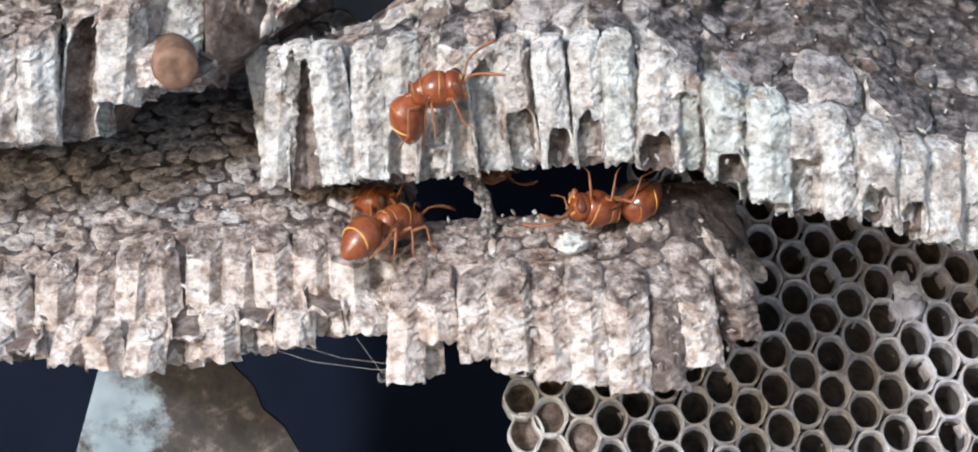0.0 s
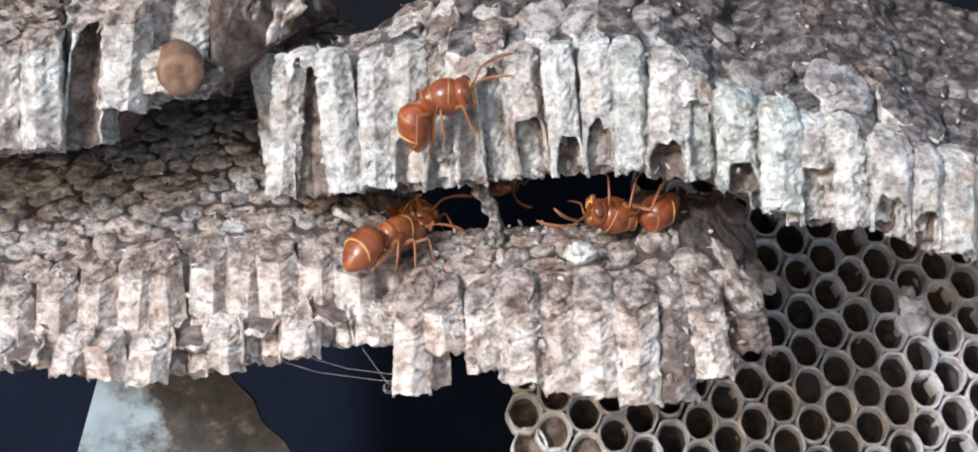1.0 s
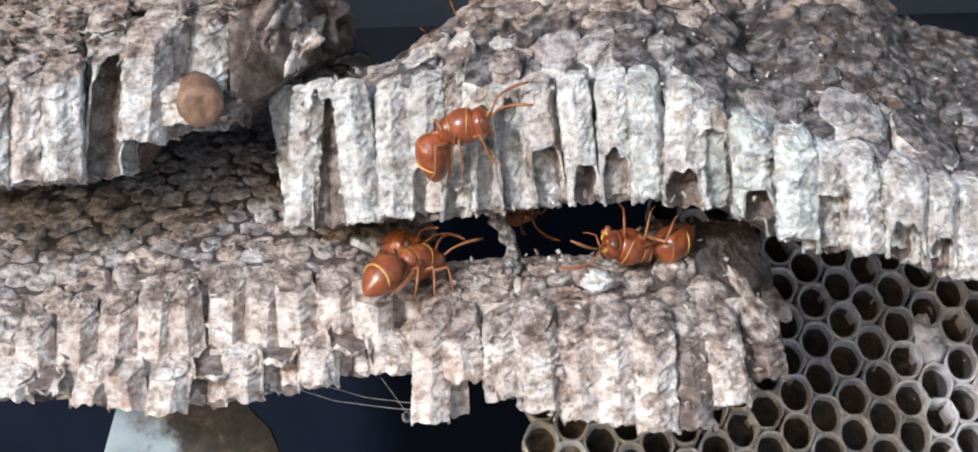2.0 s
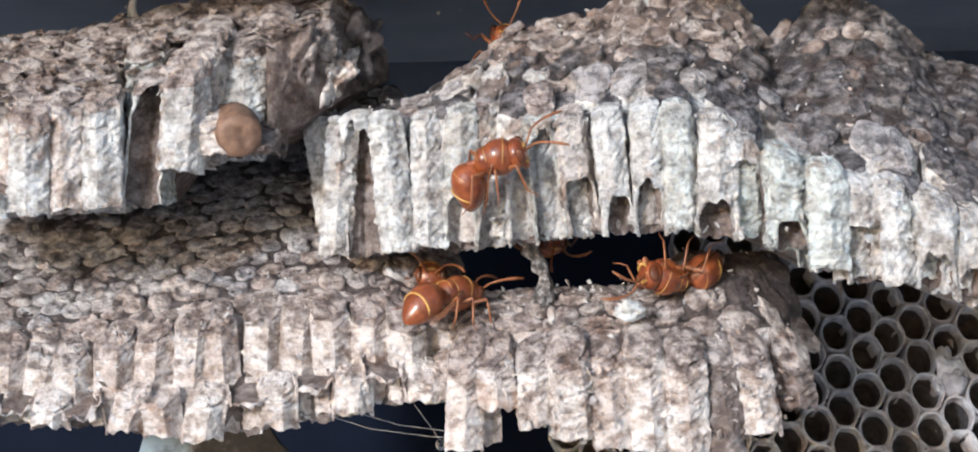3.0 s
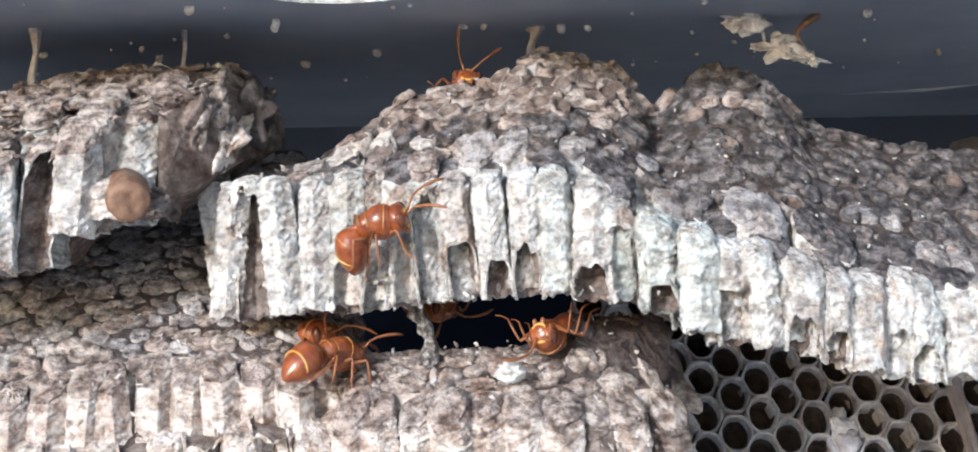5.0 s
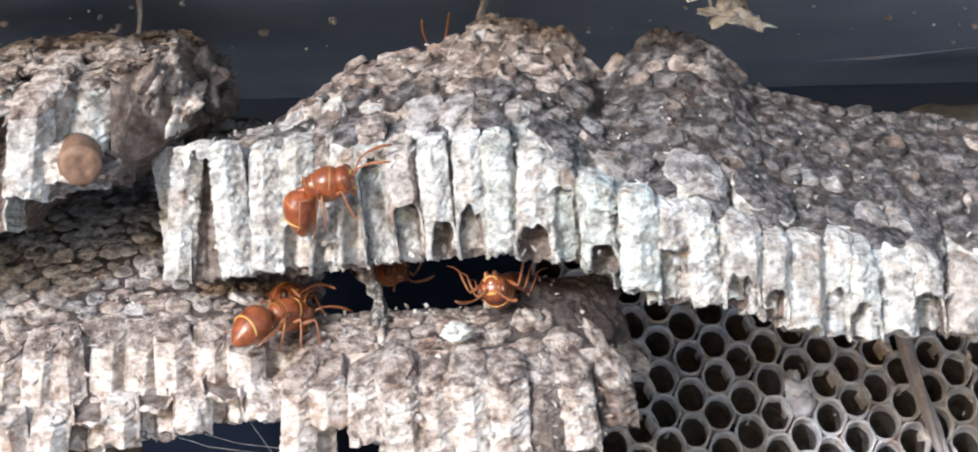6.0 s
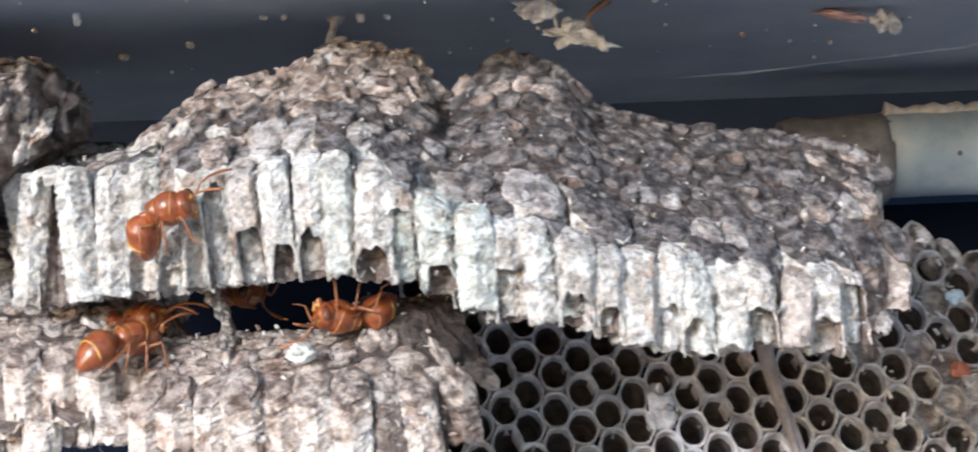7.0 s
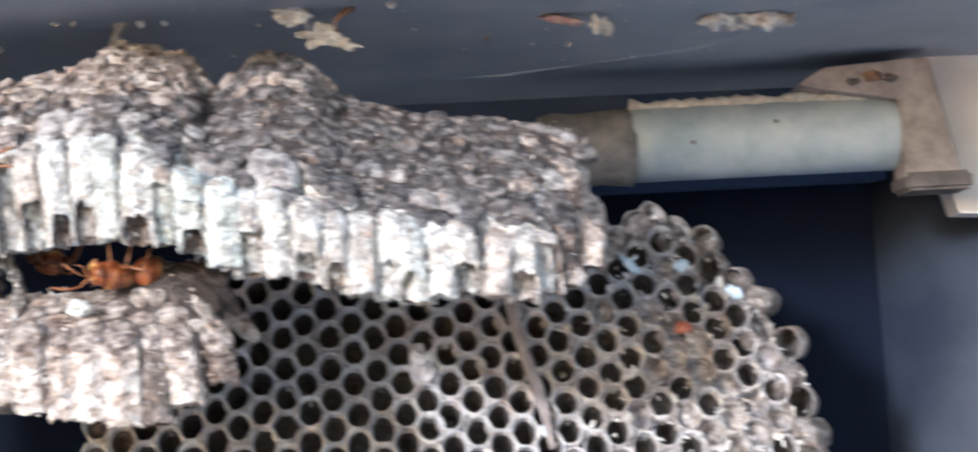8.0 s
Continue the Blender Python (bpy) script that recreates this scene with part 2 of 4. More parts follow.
def shell_cell(r, h, rng, mats, capped=True, tear=None, cap_depth=1.5, n=16, levels=5, wall=0.3, lean=(0, 0), amp=0.5, hem=0.5, slope=(0, 0), dome=1.0, fleck=0.1, rounded=0.0):
    """One cell in millimetres: a crumpled six-sided paper tube, foot at z = 0, domed at the top.
    tear = (angle, half width, z0, z1): a ragged opening in its wall."""
    seed = rng.uniform(0, 90)
    verts = []
    ribs = rng.uniform(0.0, 0.10)
    for side in (0, 1):
        for k in range(levels + 1):
            t = k / levels
            for a in range(n):
                ang = 2 * math.pi * a / n
                c, s = math.cos(ang), math.sin(ang)
                hexr = math.cos(math.pi / 6) / math.cos((ang + math.pi / 6) % (math.pi / 3) - math.pi / 6)
                z = t * h
                rr = r * (hexr + (0.93 - hexr) * rounded)
                rr += wrinkle((r * c, r * s, z), seed, amp) + ribs * math.sin(z * 5.2 + 2 * c)
                if k == levels and capped:
                    rr *= 0.86
                elif k == levels:
                    z += rng.uniform(-0.7, 0.5)
                rr += rng.uniform(-fleck, fleck)
                rr -= side * wall
                if k == 0:
                    z += hem * (noise.noise(Vector((c * 2 + seed, s * 2, 0.3))) * 2.2 + rng.uniform(-0.25, 0.25))
                elif k < levels:
                    z += wrinkle((c * 3, s * 3, z), seed + 9, 0.3)
                verts.append((rr * c + lean[0] * t, rr * s + lean[1] * t, z + t * t * (slope[0] * rr * c + slope[1] * rr * s)))

    def vid(side, k, a):
        return (side * (levels + 1) + k) * n + a % n

    keep = {}
    for k in range(levels):
        for a in range(n):
            keep[k, a] = True
            if tear:
                ang = 2 * math.pi * (a + 0.5) / n
                d = abs((ang - tear[0] + math.pi) % (2 * math.pi) - math.pi)
                zc = (k + 0.5) / levels * h
                mid, half = (tear[2] + tear[3]) / 2, (tear[3] - tear[2]) / 2
                rag = 0.5 * noise.noise(Vector((ang * 3, zc * 0.9, seed)))
                edge = (abs(d / tear[1]) ** 3 + abs((zc - mid) / max(0.1, half)) ** 3) + rag
                keep[k, a] = edge > 1
    if tear:
        links = defaultdict(set)
        for (k, a), ok in keep.items():
            if not ok:
                continue
            for (k2, a2), (u, v) in (((k, a + 1), ((k, a + 1), (k + 1, a + 1))), ((k, a - 1), ((k, a), (k + 1, a))), ((k + 1, a), ((k + 1, a), (k + 1, a + 1))), ((k - 1, a), ((k, a), (k, a + 1)))):
                if 0 <= k2 < levels and not keep[k2, a2 % n]:
                    u, v = (u[0], u[1] % n), (v[0], v[1] % n)
                    links[u].add(v)
                    links[v].add(u)
        for _ in range(2):
            for side in (0, 1):
                moved = {}
                for u, near in links.items():
                    if len(near) == 2:
                        q = [Vector(verts[vid(side, *w)]) for w in near]
                        moved[u] = Vector(verts[vid(side, *u)]) * 0.4 + (q[0] + q[1]) * 0.3
                for u, q in moved.items():
                    verts[vid(side, *u)] = tuple(q)
    faces, idx = [], []

    def add(f, m=0):
        faces.append(f)
        idx.append(m)

    inner = tear is not None or not capped
    for k in range(levels):
        top = 1 if (k + 0.6) / levels * h > h - cap_depth else 0
        for a in range(n):
            if not keep[k, a]:
                continue
            add((vid(0, k, a), vid(0, k, a + 1), vid(0, k + 1, a + 1), vid(0, k + 1, a)), top)
            if inner:
                add((vid(1, k, a + 1), vid(1, k, a), vid(1, k + 1, a), vid(1, k + 1, a + 1)), 2)
                if not keep[k, (a + 1) % n]:
                    add((vid(0, k, a + 1), vid(1, k, a + 1), vid(1, k + 1, a + 1), vid(0, k + 1, a + 1)))
                if not keep[k, (a - 1) % n]:
                    add((vid(1, k, a), vid(0, k, a), vid(0, k + 1, a), vid(1, k + 1, a)))
                if k + 1 < levels and not keep[k + 1, a]:
                    add((vid(0, k + 1, a), vid(0, k + 1, a + 1), vid(1, k + 1, a + 1), vid(1, k + 1, a)))
                if k > 0 and not keep[k - 1, a]:
                    add((vid(0, k, a + 1), vid(0, k, a), vid(1, k, a), vid(1, k, a + 1)))
            if k == 0:
                add((vid(1, 0, a), vid(1, 0, a + 1), vid(0, 0, a + 1), vid(0, 0, a)))
    if not inner:      # inside of the tube, seen from below
        for a in range(n):
            add((vid(1, 0, a + 1), vid(1, 0, a), vid(1, 1, a), vid(1, 1, a + 1)))
        add(tuple(vid(1, 1, a) for a in reversed(range(n))))
    if capped:
        up = r * rng.uniform(0.28, 0.6) * dome
        tx, ty = rng.uniform(-0.3, 0.3) * r, rng.uniform(-0.35, 0.2) * r
        prev = levels * n
        for q, u in ((0.82, 0.5), (0.6, 0.82), (0.3, 0.97)):
            base = len(verts)
            for a in range(n):
                ang = 2 * math.pi * a / n
                x, y = r * q * math.cos(ang), r * q * math.sin(ang)
                dz = wrinkle((x, y, 3), seed + 4, 0.36) + rng.uniform(-1, 1) * 0.14
                verts.append((x + lean[0] + tx * (1 - q), y + lean[1] + ty * (1 - q), h + up * u + dz + slope[0] * (x + tx * (1 - q)) + slope[1] * (y + ty * (1 - q))))
            for a in range(n):
                add((prev + a, prev + (a + 1) % n, base + (a + 1) % n, base + a), 1)
            prev = base
        verts.append((lean[0] + tx, lean[1] + ty, h + up + slope[0] * tx + slope[1] * ty + wrinkle((0, 0, 3), seed + 4, 0.5)))
        for a in range(n):
            add((prev + a, prev + (a + 1) % n, len(verts) - 1), 1)
    else:
        for a in range(n):
            add((vid(0, levels, a), vid(0, levels, a + 1), vid(1, levels, a + 1), vid(1, levels, a)), 1)
        add(tuple(vid(1, max(0, levels - 1), a) for a in range(n)), 2)
    return mesh_of("cell", [(x * MM, y * MM, z * MM) for x, y, z in verts], faces, mats, idx, False)


def scale_cap(rx, ry, rng, mats, pit=False, foot=1.1, tall=0.0):
    """The domed end of one cell on a comb's back, a lumpy scale with its foot sunk into the sheet; z is the back's normal, in millimetres."""
    n, seed = 14, rng.uniform(0, 90)
    up = tall or (rng.uniform(0.9, 1.3) if pit else rng.uniform(0.22, 0.55))
    tx, ty = rng.uniform(-0.3, 0.3), rng.uniform(-0.45, 0.15)
    if pit:
        rings = ((1.0, -foot), (1.0, 0.2), (0.92, 0.95), (0.74, 1.0), (0.56, 0.4), (0.3, 0.12))
    elif not tall and rng.random() < 0.3:
        rings = ((1.0, -foot), (1.0, -0.12), (0.9, 0.7), (0.7, 0.95), (0.45, 0.45), (0.2, 0.1))
    else:
        rings = ((1.0, -foot), (0.99, -0.15), (0.9, 0.45), (0.66, 0.85), (0.3, 0.97))
    verts, faces, idx = [], [], []
    for q, z in rings:
        for a in range(n):
            ang = 2 * math.pi * a / n
            c, s = math.cos(ang), math.sin(ang)
            e = q * (1 + 0.24 * noise.noise(Vector((c * 1.4 + seed, s * 1.4, 0.5))) + rng.uniform(-0.04, 0.04))
            zz = z * up if z > 0 else z
            verts.append((rx * (e * c + tx * (1 - q)), ry * (e * s + ty * (1 - q)), zz + 0.42 * noise.noise(Vector((c * q * 1.9, s * q * 1.9 + seed, 2))) + rng.uniform(-0.09, 0.09)))
    verts.append((rx * tx, ry * ty, 0.08 if pit else up))
    for k in range(len(rings) - 1):
        for a in range(n):
            b = (a + 1) % n
            faces.append((k * n + a, k * n + b, (k + 1) * n + b, (k + 1) * n + a))
            idx.append(1 if pit and k > 2 else 0)
    k = (len(rings) - 1) * n
    for a in range(n):
        faces.append((k + a, k + (a + 1) % n, len(verts) - 1))
        idx.append(1 if pit else 0)
    return mesh_of("cell_cap", [tuple(c * MM for c in v) for v in verts], faces, mats, idx)


def comb_body(comb, bx, by, x0, x1, start, end, top, bottom, mats):
    """The solid sheet on which the caps sit."""
    nx, ny = int((x1 - x0) / 1.4), 22
    verts, faces, idx = [], [], []
    for side in (0, 1):
        for i in range(nx + 1):
            x = x0 + (x1 - x0) * i / nx
            ya, yb = start(x), max(start(x) + 1.0, end(x))
            for j in range(ny + 1):
                y = ya + (yb - ya) * j / ny
                z = bottom(x, y, 3) + 1.0 if side else top(x, y, 3) - 0.15 + 0.3 * noise.noise(Vector((x * 0.5, y * 0.5, 1)))
                if not side:
                    z = max(z, bottom(x, y, 3) + 2.0)
                verts.append(((x - bx) * MM, (y - by) * MM, z * MM - 0.2))
    w = (nx + 1) * (ny + 1)

    def v(side, i, j):
        return side * w + i * (ny + 1) + j

    for i in range(nx):
        for j in range(ny):
            faces.append((v(0, i, j), v(0, i + 1, j), v(0, i + 1, j + 1), v(0, i, j + 1)))
            faces.append((v(1, i, j), v(1, i, j + 1), v(1, i + 1, j + 1), v(1, i + 1, j)))
            idx += [0, 1]
        for j, f in ((0, 1), (ny, -1)):
            faces.append((v(0, i, j), v(1, i, j), v(1, i + 1, j), v(0, i + 1, j))[::f])
            idx.append(1)
    for j in range(ny):
        for i, f in ((0, 1), (nx, -1)):
            faces.append((v(0, i, j), v(0, i, j + 1), v(1, i, j + 1), v(1, i, j))[::f])
            idx.append(1)
    ob = new("comb_body", mesh_of("comb_body", verts, faces, mats, idx))
    ob.parent = comb
    return ob


def upright_comb(label, p, back, x0, x1, rows, front, top, bottom, keep, mats_of, seed, tears=(), half=lambda x: 0.0, tier=lambda x: (0.0, 0.0), pits=None, single=99, body=None, crisp=lambda x: 1.0, flat=lambda x: 0.35, hollow=lambda x: (0.75, 0.98), tubes=3, lowshare=0.0, gape=lambda x: (1.3, 1.8), inset=None, twist=lambda x: 0.0, uneven=0.14, hollows=lambda x: 0.0, rounded=lambda x: 0.0, walls=lambda x: 9):
    """A comb of upright cells in rows that follow its broken front edge; behind the first two rows the cells' backs lie closer, back = (width, row step).
    half: share of the front cells that are split open along their height; tier: share of the first row that is broken off low.
    tears: (x, half width, from, to) of the large brown openings, as shares of the height."""
    rng = random.Random(seed)
    comb = new("wasp_comb")
    tagged(comb, label, "wasp nest", "combs of the nest")
    bx, by = (x0 + x1) / 2, front((x0 + x1) / 2)
    comb.location = (bx * MM, by * MM, 0.2)
    face, rest = -math.pi / 2, []
    def last(x):
        y = front(x)
        while y < front(x) + 60 and keep(x, y, 9):
            y += 0.5
        return y

    comb_body(comb, bx, by, x0 + 1.5, x1 - 1.5, lambda x: front(x) + (inset(x) if inset else p * (0.3 + 0.7 * tubes)), last, top, bottom, body)
    for row in range(rows):
        near = row < tubes
        step = p if near else back[0]
        r = step / math.sqrt(3) * (1.05 if near else 1.06)
        depth = p * 0.52 + (row * p * 0.7 if near else p * 0.7 * (tubes - 1) + (row - tubes + 1) * back[1])
        x, turn = x0 + (row * 0.5 % 1.0) * step, 0
        while x < x1:
            turn += 1
            wide = 1 + rng.uniform(-uneven, uneven) * crisp(x) if near else 1.0
            x += step * wide / 2
            y = front(x) + depth + rng.uniform(-0.4, 0.4)
            cx = x + (rng.uniform(-0.2, 0.2) if near else rng.uniform(-0.7, 0.7))
            x += step * wide / 2
            lean = (rng.uniform(-1.0, 1.0), rng.uniform(-0.7, 0.5))
            if row == 1 and any(abs(t[0] - cx) < p * 0.75 and t[3] > 0.85 for t in tears):
                continue
            if not keep(cx, y, row) :
                continue
            zt = top(cx, y, row) + rng.uniform(-0.45, 0.45)
            zb = bottom(cx, y, row) + rng.uniform(-0.4, 0.4)
            if not near or row >= walls(cx):
                wall, cap = mats_of(cx, y, row, rng)
                pit = bool(pits and rng.random() < (0.65 if pits(cx, y, zt, row) else 0.05))
                gx = max(-1.2, min(1.2, (top(cx + 2, y, row) - top(cx - 2, y, row)) / 4))
                gy = max(-1.5, min(1.5, (top(cx, y + 2, row) - top(cx, y - 2, row)) / 4))
                nz = Vector((-gx, -gy, 1)).normalized()
                ax = Vector((1, 0, gx)).normalized()
                m = Matrix((ax, nz.cross(ax), nz)).transposed().to_4x4()
                stretch = math.hypot(1, gy)
                me = scale_cap(step * math.hypot(1, gx) * rng.uniform(0.46, 0.72), back[1] * stretch * rng.uniform(0.46, 0.66), rng, (cap, lining), pit)
                place = Matrix.Translation(((cx - bx) * MM, (y - by) * MM, (zt + rng.uniform(-0.25, 0.25)) * MM - 0.2)) @ m @ pose(0, 0, 0, rng.uniform(-11, 11), rng.uniform(-11, 11), rng.uniform(-20, 20))
                if row < single:
                    ob = new("cell_cap", me)
                    ob.parent = comb
                    ob.matrix_basis = place
                else:
                    rest.append((me, place))
                continue
            h = max(2.5, zt - zb)
            tear, spin = None, radians((30 if rng.random() < flat(cx) else 0) + twist(cx) + rng.uniform(-9, 9) * crisp(cx))
            wall, cap = mats_of(cx, y, row, rng)
            # The darker lining carries the shade inside torn cells.
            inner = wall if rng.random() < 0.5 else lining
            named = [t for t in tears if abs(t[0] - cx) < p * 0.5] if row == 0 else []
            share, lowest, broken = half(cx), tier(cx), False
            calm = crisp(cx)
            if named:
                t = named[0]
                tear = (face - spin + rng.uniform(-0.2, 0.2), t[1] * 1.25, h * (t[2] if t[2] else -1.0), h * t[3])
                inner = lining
            elif near:
                if row < 2 and rng.random() < lowest[row]:
                    h *= (rng.uniform(0.2, 0.48) if calm > 0.3 else rng.uniform(0.42, 0.52)) if row == 0 else rng.uniform(0.45, 0.85)
                    cap, broken = wall, rng.random() < 0.65 * calm
                    share = max(share, lowshare)
                if row == 0 and turn % 2 and rng.random() < hollows(cx):
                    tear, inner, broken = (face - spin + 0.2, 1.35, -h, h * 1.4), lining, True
                elif rng.random() < share:
                    tear = (face - spin + rng.uniform(-0.3, 0.3), rng.uniform(*gape(cx)), -h, h * rng.uniform(*hollow(cx)))
            gx = max(-0.5, min(0.5, (top(cx + 2, y, row) - top(cx - 2, y, row)) / 4 * 0.9))
            gy = max(-1.0, min(1.1, (top(cx, y + 2, row) - top(cx, y - 2, row)) / 4 * 0.9))
            slope = (gx * math.cos(spin) + gy * math.sin(spin), -gx * math.sin(spin) + gy * math.cos(spin))
            me = shell_cell(r * (wide if near else rng.uniform(0.86, 1.12)), h, rng, (wall, cap, inner), tear=tear,
                            capped=not (broken or pits and pits(cx, y, zt, row) and rng.random() < 0.7),
                            cap_depth=rng.uniform(0.2, 1.0) if near else 5.0, n=24, levels=max(8, int(h / 0.6)) if near else 4, wall=0.32,
                            lean=lean, amp=0.5 * calm, fleck=0.21 * calm, hem=0.4 if near else 0.3, slope=slope,
                            dome=0.8, rounded=rounded(cx))
            place = pose((cx - bx) * MM, (y - by) * MM, zb * MM - 0.2, rng.uniform(-6, 6) * calm, rng.uniform(-8, 8) * calm, math.degrees(spin))
            if row < single:
                ob = new("cell", me)
                ob.parent = comb
                ob.matrix_basis = place
            else:
                rest.append((me, place))
    if rest:      # the caps farthest back, as one piece
        verts, faces, idx = [], [], []
        mats = list(dict.fromkeys(m for me, _ in rest for m in me.materials))
        for me, place in rest:
            b = len(verts)
            verts += [tuple(place @ v.co) for v in me.vertices]
            slot = [mats.index(m) for m in me.materials]
            for f in me.polygons:
                faces.append(tuple(b + v for v in f.vertices))
                idx.append(slot[f.material_index])
            bpy.data.meshes.remove(me)
        far = new("caps_behind", mesh_of("caps_behind", verts, faces, mats, idx))
        far.parent = comb
        tagged(far, kind="stuff")
    return comb


def shards(name, label, count, seed, place, mat, size=(0.5, 1.6), tip=1.2):
    """Torn bits of paper: thin bent wedges, all in one mesh."""
    rng = random.Random(seed)
    verts, faces = [], []
    for _ in range(count):
        x, y, z = place(rng)
        s, w, t = rng.uniform(*size), rng.uniform(0.3, 0.8), rng.uniform(0.08, 0.2)
        m = Euler((rng.uniform(-tip, tip), rng.uniform(-tip, tip), rng.uniform(0, 6.28))).to_matrix()
        b = len(verts)
        bend = rng.uniform(-0.35, 0.35)
        for u, v, k in ((-0.5, -0.5, 0), (0.5, -0.4, 0), (0.55, 0.4, 0), (-0.4, 0.5, 0), (-0.5, -0.5, 1), (0.5, -0.4, 1), (0.55, 0.4, 1), (-0.4, 0.5, 1), (0.02, 0.05, 2)):
            q = m @ Vector(((u + rng.uniform(-0.15, 0.15)) * s, (v + rng.uniform(-0.15, 0.15)) * s * w, (t * (k > 0) + (bend * s if k == 2 else 0))))
            verts.append(((x + q.x) * MM, (y + q.y) * MM, (z + q.z) * MM))
        faces += [(b, b + 3, b + 2, b + 1), (b, b + 1, b + 5, b + 4), (b + 1, b + 2, b + 6, b + 5), (b + 2, b + 3, b + 7, b + 6), (b + 3, b, b + 4, b + 7)]
        faces += [(b + 4 + i, b + 4 + (i + 1) % 4, b + 8) for i in range(4)]
    ob = new(name, mesh_of(name, verts, faces, [mat], smooth=False))
    return tagged(ob, label, kind="stuff")


def lump(name, c, size, mat, label, category, seed, rough=0.3, turn=(0, 0, 0), parent=None, sub=3):
    """An uneven crumb or scrap, in millimetres."""
    bm = bmesh.new()
    bmesh.ops.create_icosphere(bm, subdivisions=sub, radius=1.0)
    for v in bm.verts:
        d = 1 + rough * (noise.noise(v.co * 1.6 + Vector((seed, 0, 0))) * 1.3 + 0.6 * noise.noise(v.co * 4 + Vector((0, seed, 0))))
        v.co = Vector((v.co.x * size[0] * d, v.co.y * size[1] * d, v.co.z * size[2] * d)) * MM
    for f in bm.faces:
        f.smooth = True
    ob = part(name, bm, mat, parent)
    ob.matrix_basis = pose(c[0] * MM, c[1] * MM, c[2] * MM, *turn)
    return tagged(ob, label, category) if parent is None else ob


def tube(bm, pts, radii, n=8, close=True, jitter=0.0, seed=0):
    """A tube along points, in millimetres."""
    rng = random.Random(seed)
    rings = []
    for i, p in enumerate(pts):
        p = Vector(p)
        d = (Vector(pts[min(i + 1, len(pts) - 1)]) - Vector(pts[max(i - 1, 0)])).normalized()
        a = d.orthogonal().normalized() if i == 0 else (rings[-1][1] - d * rings[-1][1].dot(d)).normalized()
        b = d.cross(a)
        ring = []
        for k in range(n):
            t = 2 * math.pi * k / n
            rr = radii[i] * (1 + rng.uniform(-jitter, jitter))
            ring.append(bm.verts.new((p + a * (rr * math.cos(t)) + b * (rr * math.sin(t))) * MM))
        rings.append((ring, a))
    for (r0, _), (r1, _) in zip(rings, rings[1:]):
        for k in range(n):
            f = bm.faces.new((r0[k], r0[(k + 1) % n], r1[(k + 1) % n], r1[k]))
            f.smooth = True
    if close:
        bm.faces.new(list(reversed(rings[0][0])))
        bm.faces.new(rings[-1][0])
    return bm


# ---- setting ----
# Added below the view as a reflector that lifts the combs' shaded sides.
slab("ground", -2500, 2500, -3000, 2000, -20, 0, concrete, "unseen pale grey ground added to bounce light up into the box")
# Upper wall is coloured lighter than below, to offset the ceiling's shade.
slab("wall_back", -260, 330, 345, 355, 226, 262, navy_paint, "navy painted back wall of the box behind the combs")
# Dark sheet in place of a shaded void, near-black even where sun reaches.
slab("wall_recess", -260, 330, 351, 361, 0, 226, dark_back, "near-black sheet standing in for the unlit depth behind the combs")
# Both side walls are added out of view, to keep side light off.
slab("wall_left", -270, -260, 200, 355, 0, 262, dark_back, "unseen dark navy side wall added to close off light")
slab("wall_right", 330, 340, 200, 355, 0, 262, dark_back, "unseen dark navy side wall added to close off light")
HOLE_X, HOLE_Y, HOLE_R, ROOF = -11.5, 215.2, 15.6, 249.0


def build_ceiling():
    """A dark sheet with a rounded notch cut into its front edge."""
    bm = bmesh.new()
    X0, X1, Y0, Y1 = -260.0, 330.0, 212.0, 345.0
    a0 = math.asin((Y0 - HOLE_Y) / HOLE_R)
    arc = [math.pi - a0 - (math.pi - 2 * a0) * k / 40 for k in range(41)]
    edge = [(HOLE_X + HOLE_R * math.cos(a), HOLE_Y + HOLE_R * math.sin(a)) for a in arc]
    outline = [(X0, Y1), (X0, Y0)] + edge + [(X1, Y0), (X1, Y1)]
    low = [bm.verts.new((x * MM, y * MM, ROOF * MM)) for x, y in outline]
    top = [bm.verts.new((x * MM, y * MM, (ROOF + 3.5) * MM)) for x, y in outline]
    n = len(outline)
    bm.faces.new(low)
    bm.faces.new(list(reversed(top)))
    for k in range(n):
        j = (k + 1) % n
        f = bm.faces.new((low[j], low[k], top[k], top[j]))
        f.material_index = 1 if 2 <= k < n - 3 else 0
    bmesh.ops.recalc_face_normals(bm, faces=bm.faces[:])
    bmesh.ops.triangulate(bm, faces=[f for f in bm.faces if len(f.verts) > 4])
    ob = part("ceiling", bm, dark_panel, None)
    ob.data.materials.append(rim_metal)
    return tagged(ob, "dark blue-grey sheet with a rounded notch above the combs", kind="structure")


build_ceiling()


# ---- combs ----
def b_front(x):
    return pl(x, (-34, 240), (-27, 235), (12, 222), (25, 219), (50, 215), (70, 217.5), (86, 222), (97, 233), (104, 246)) + 1.1 * noise.noise(Vector((x * 0.13, 3.3, 0)))


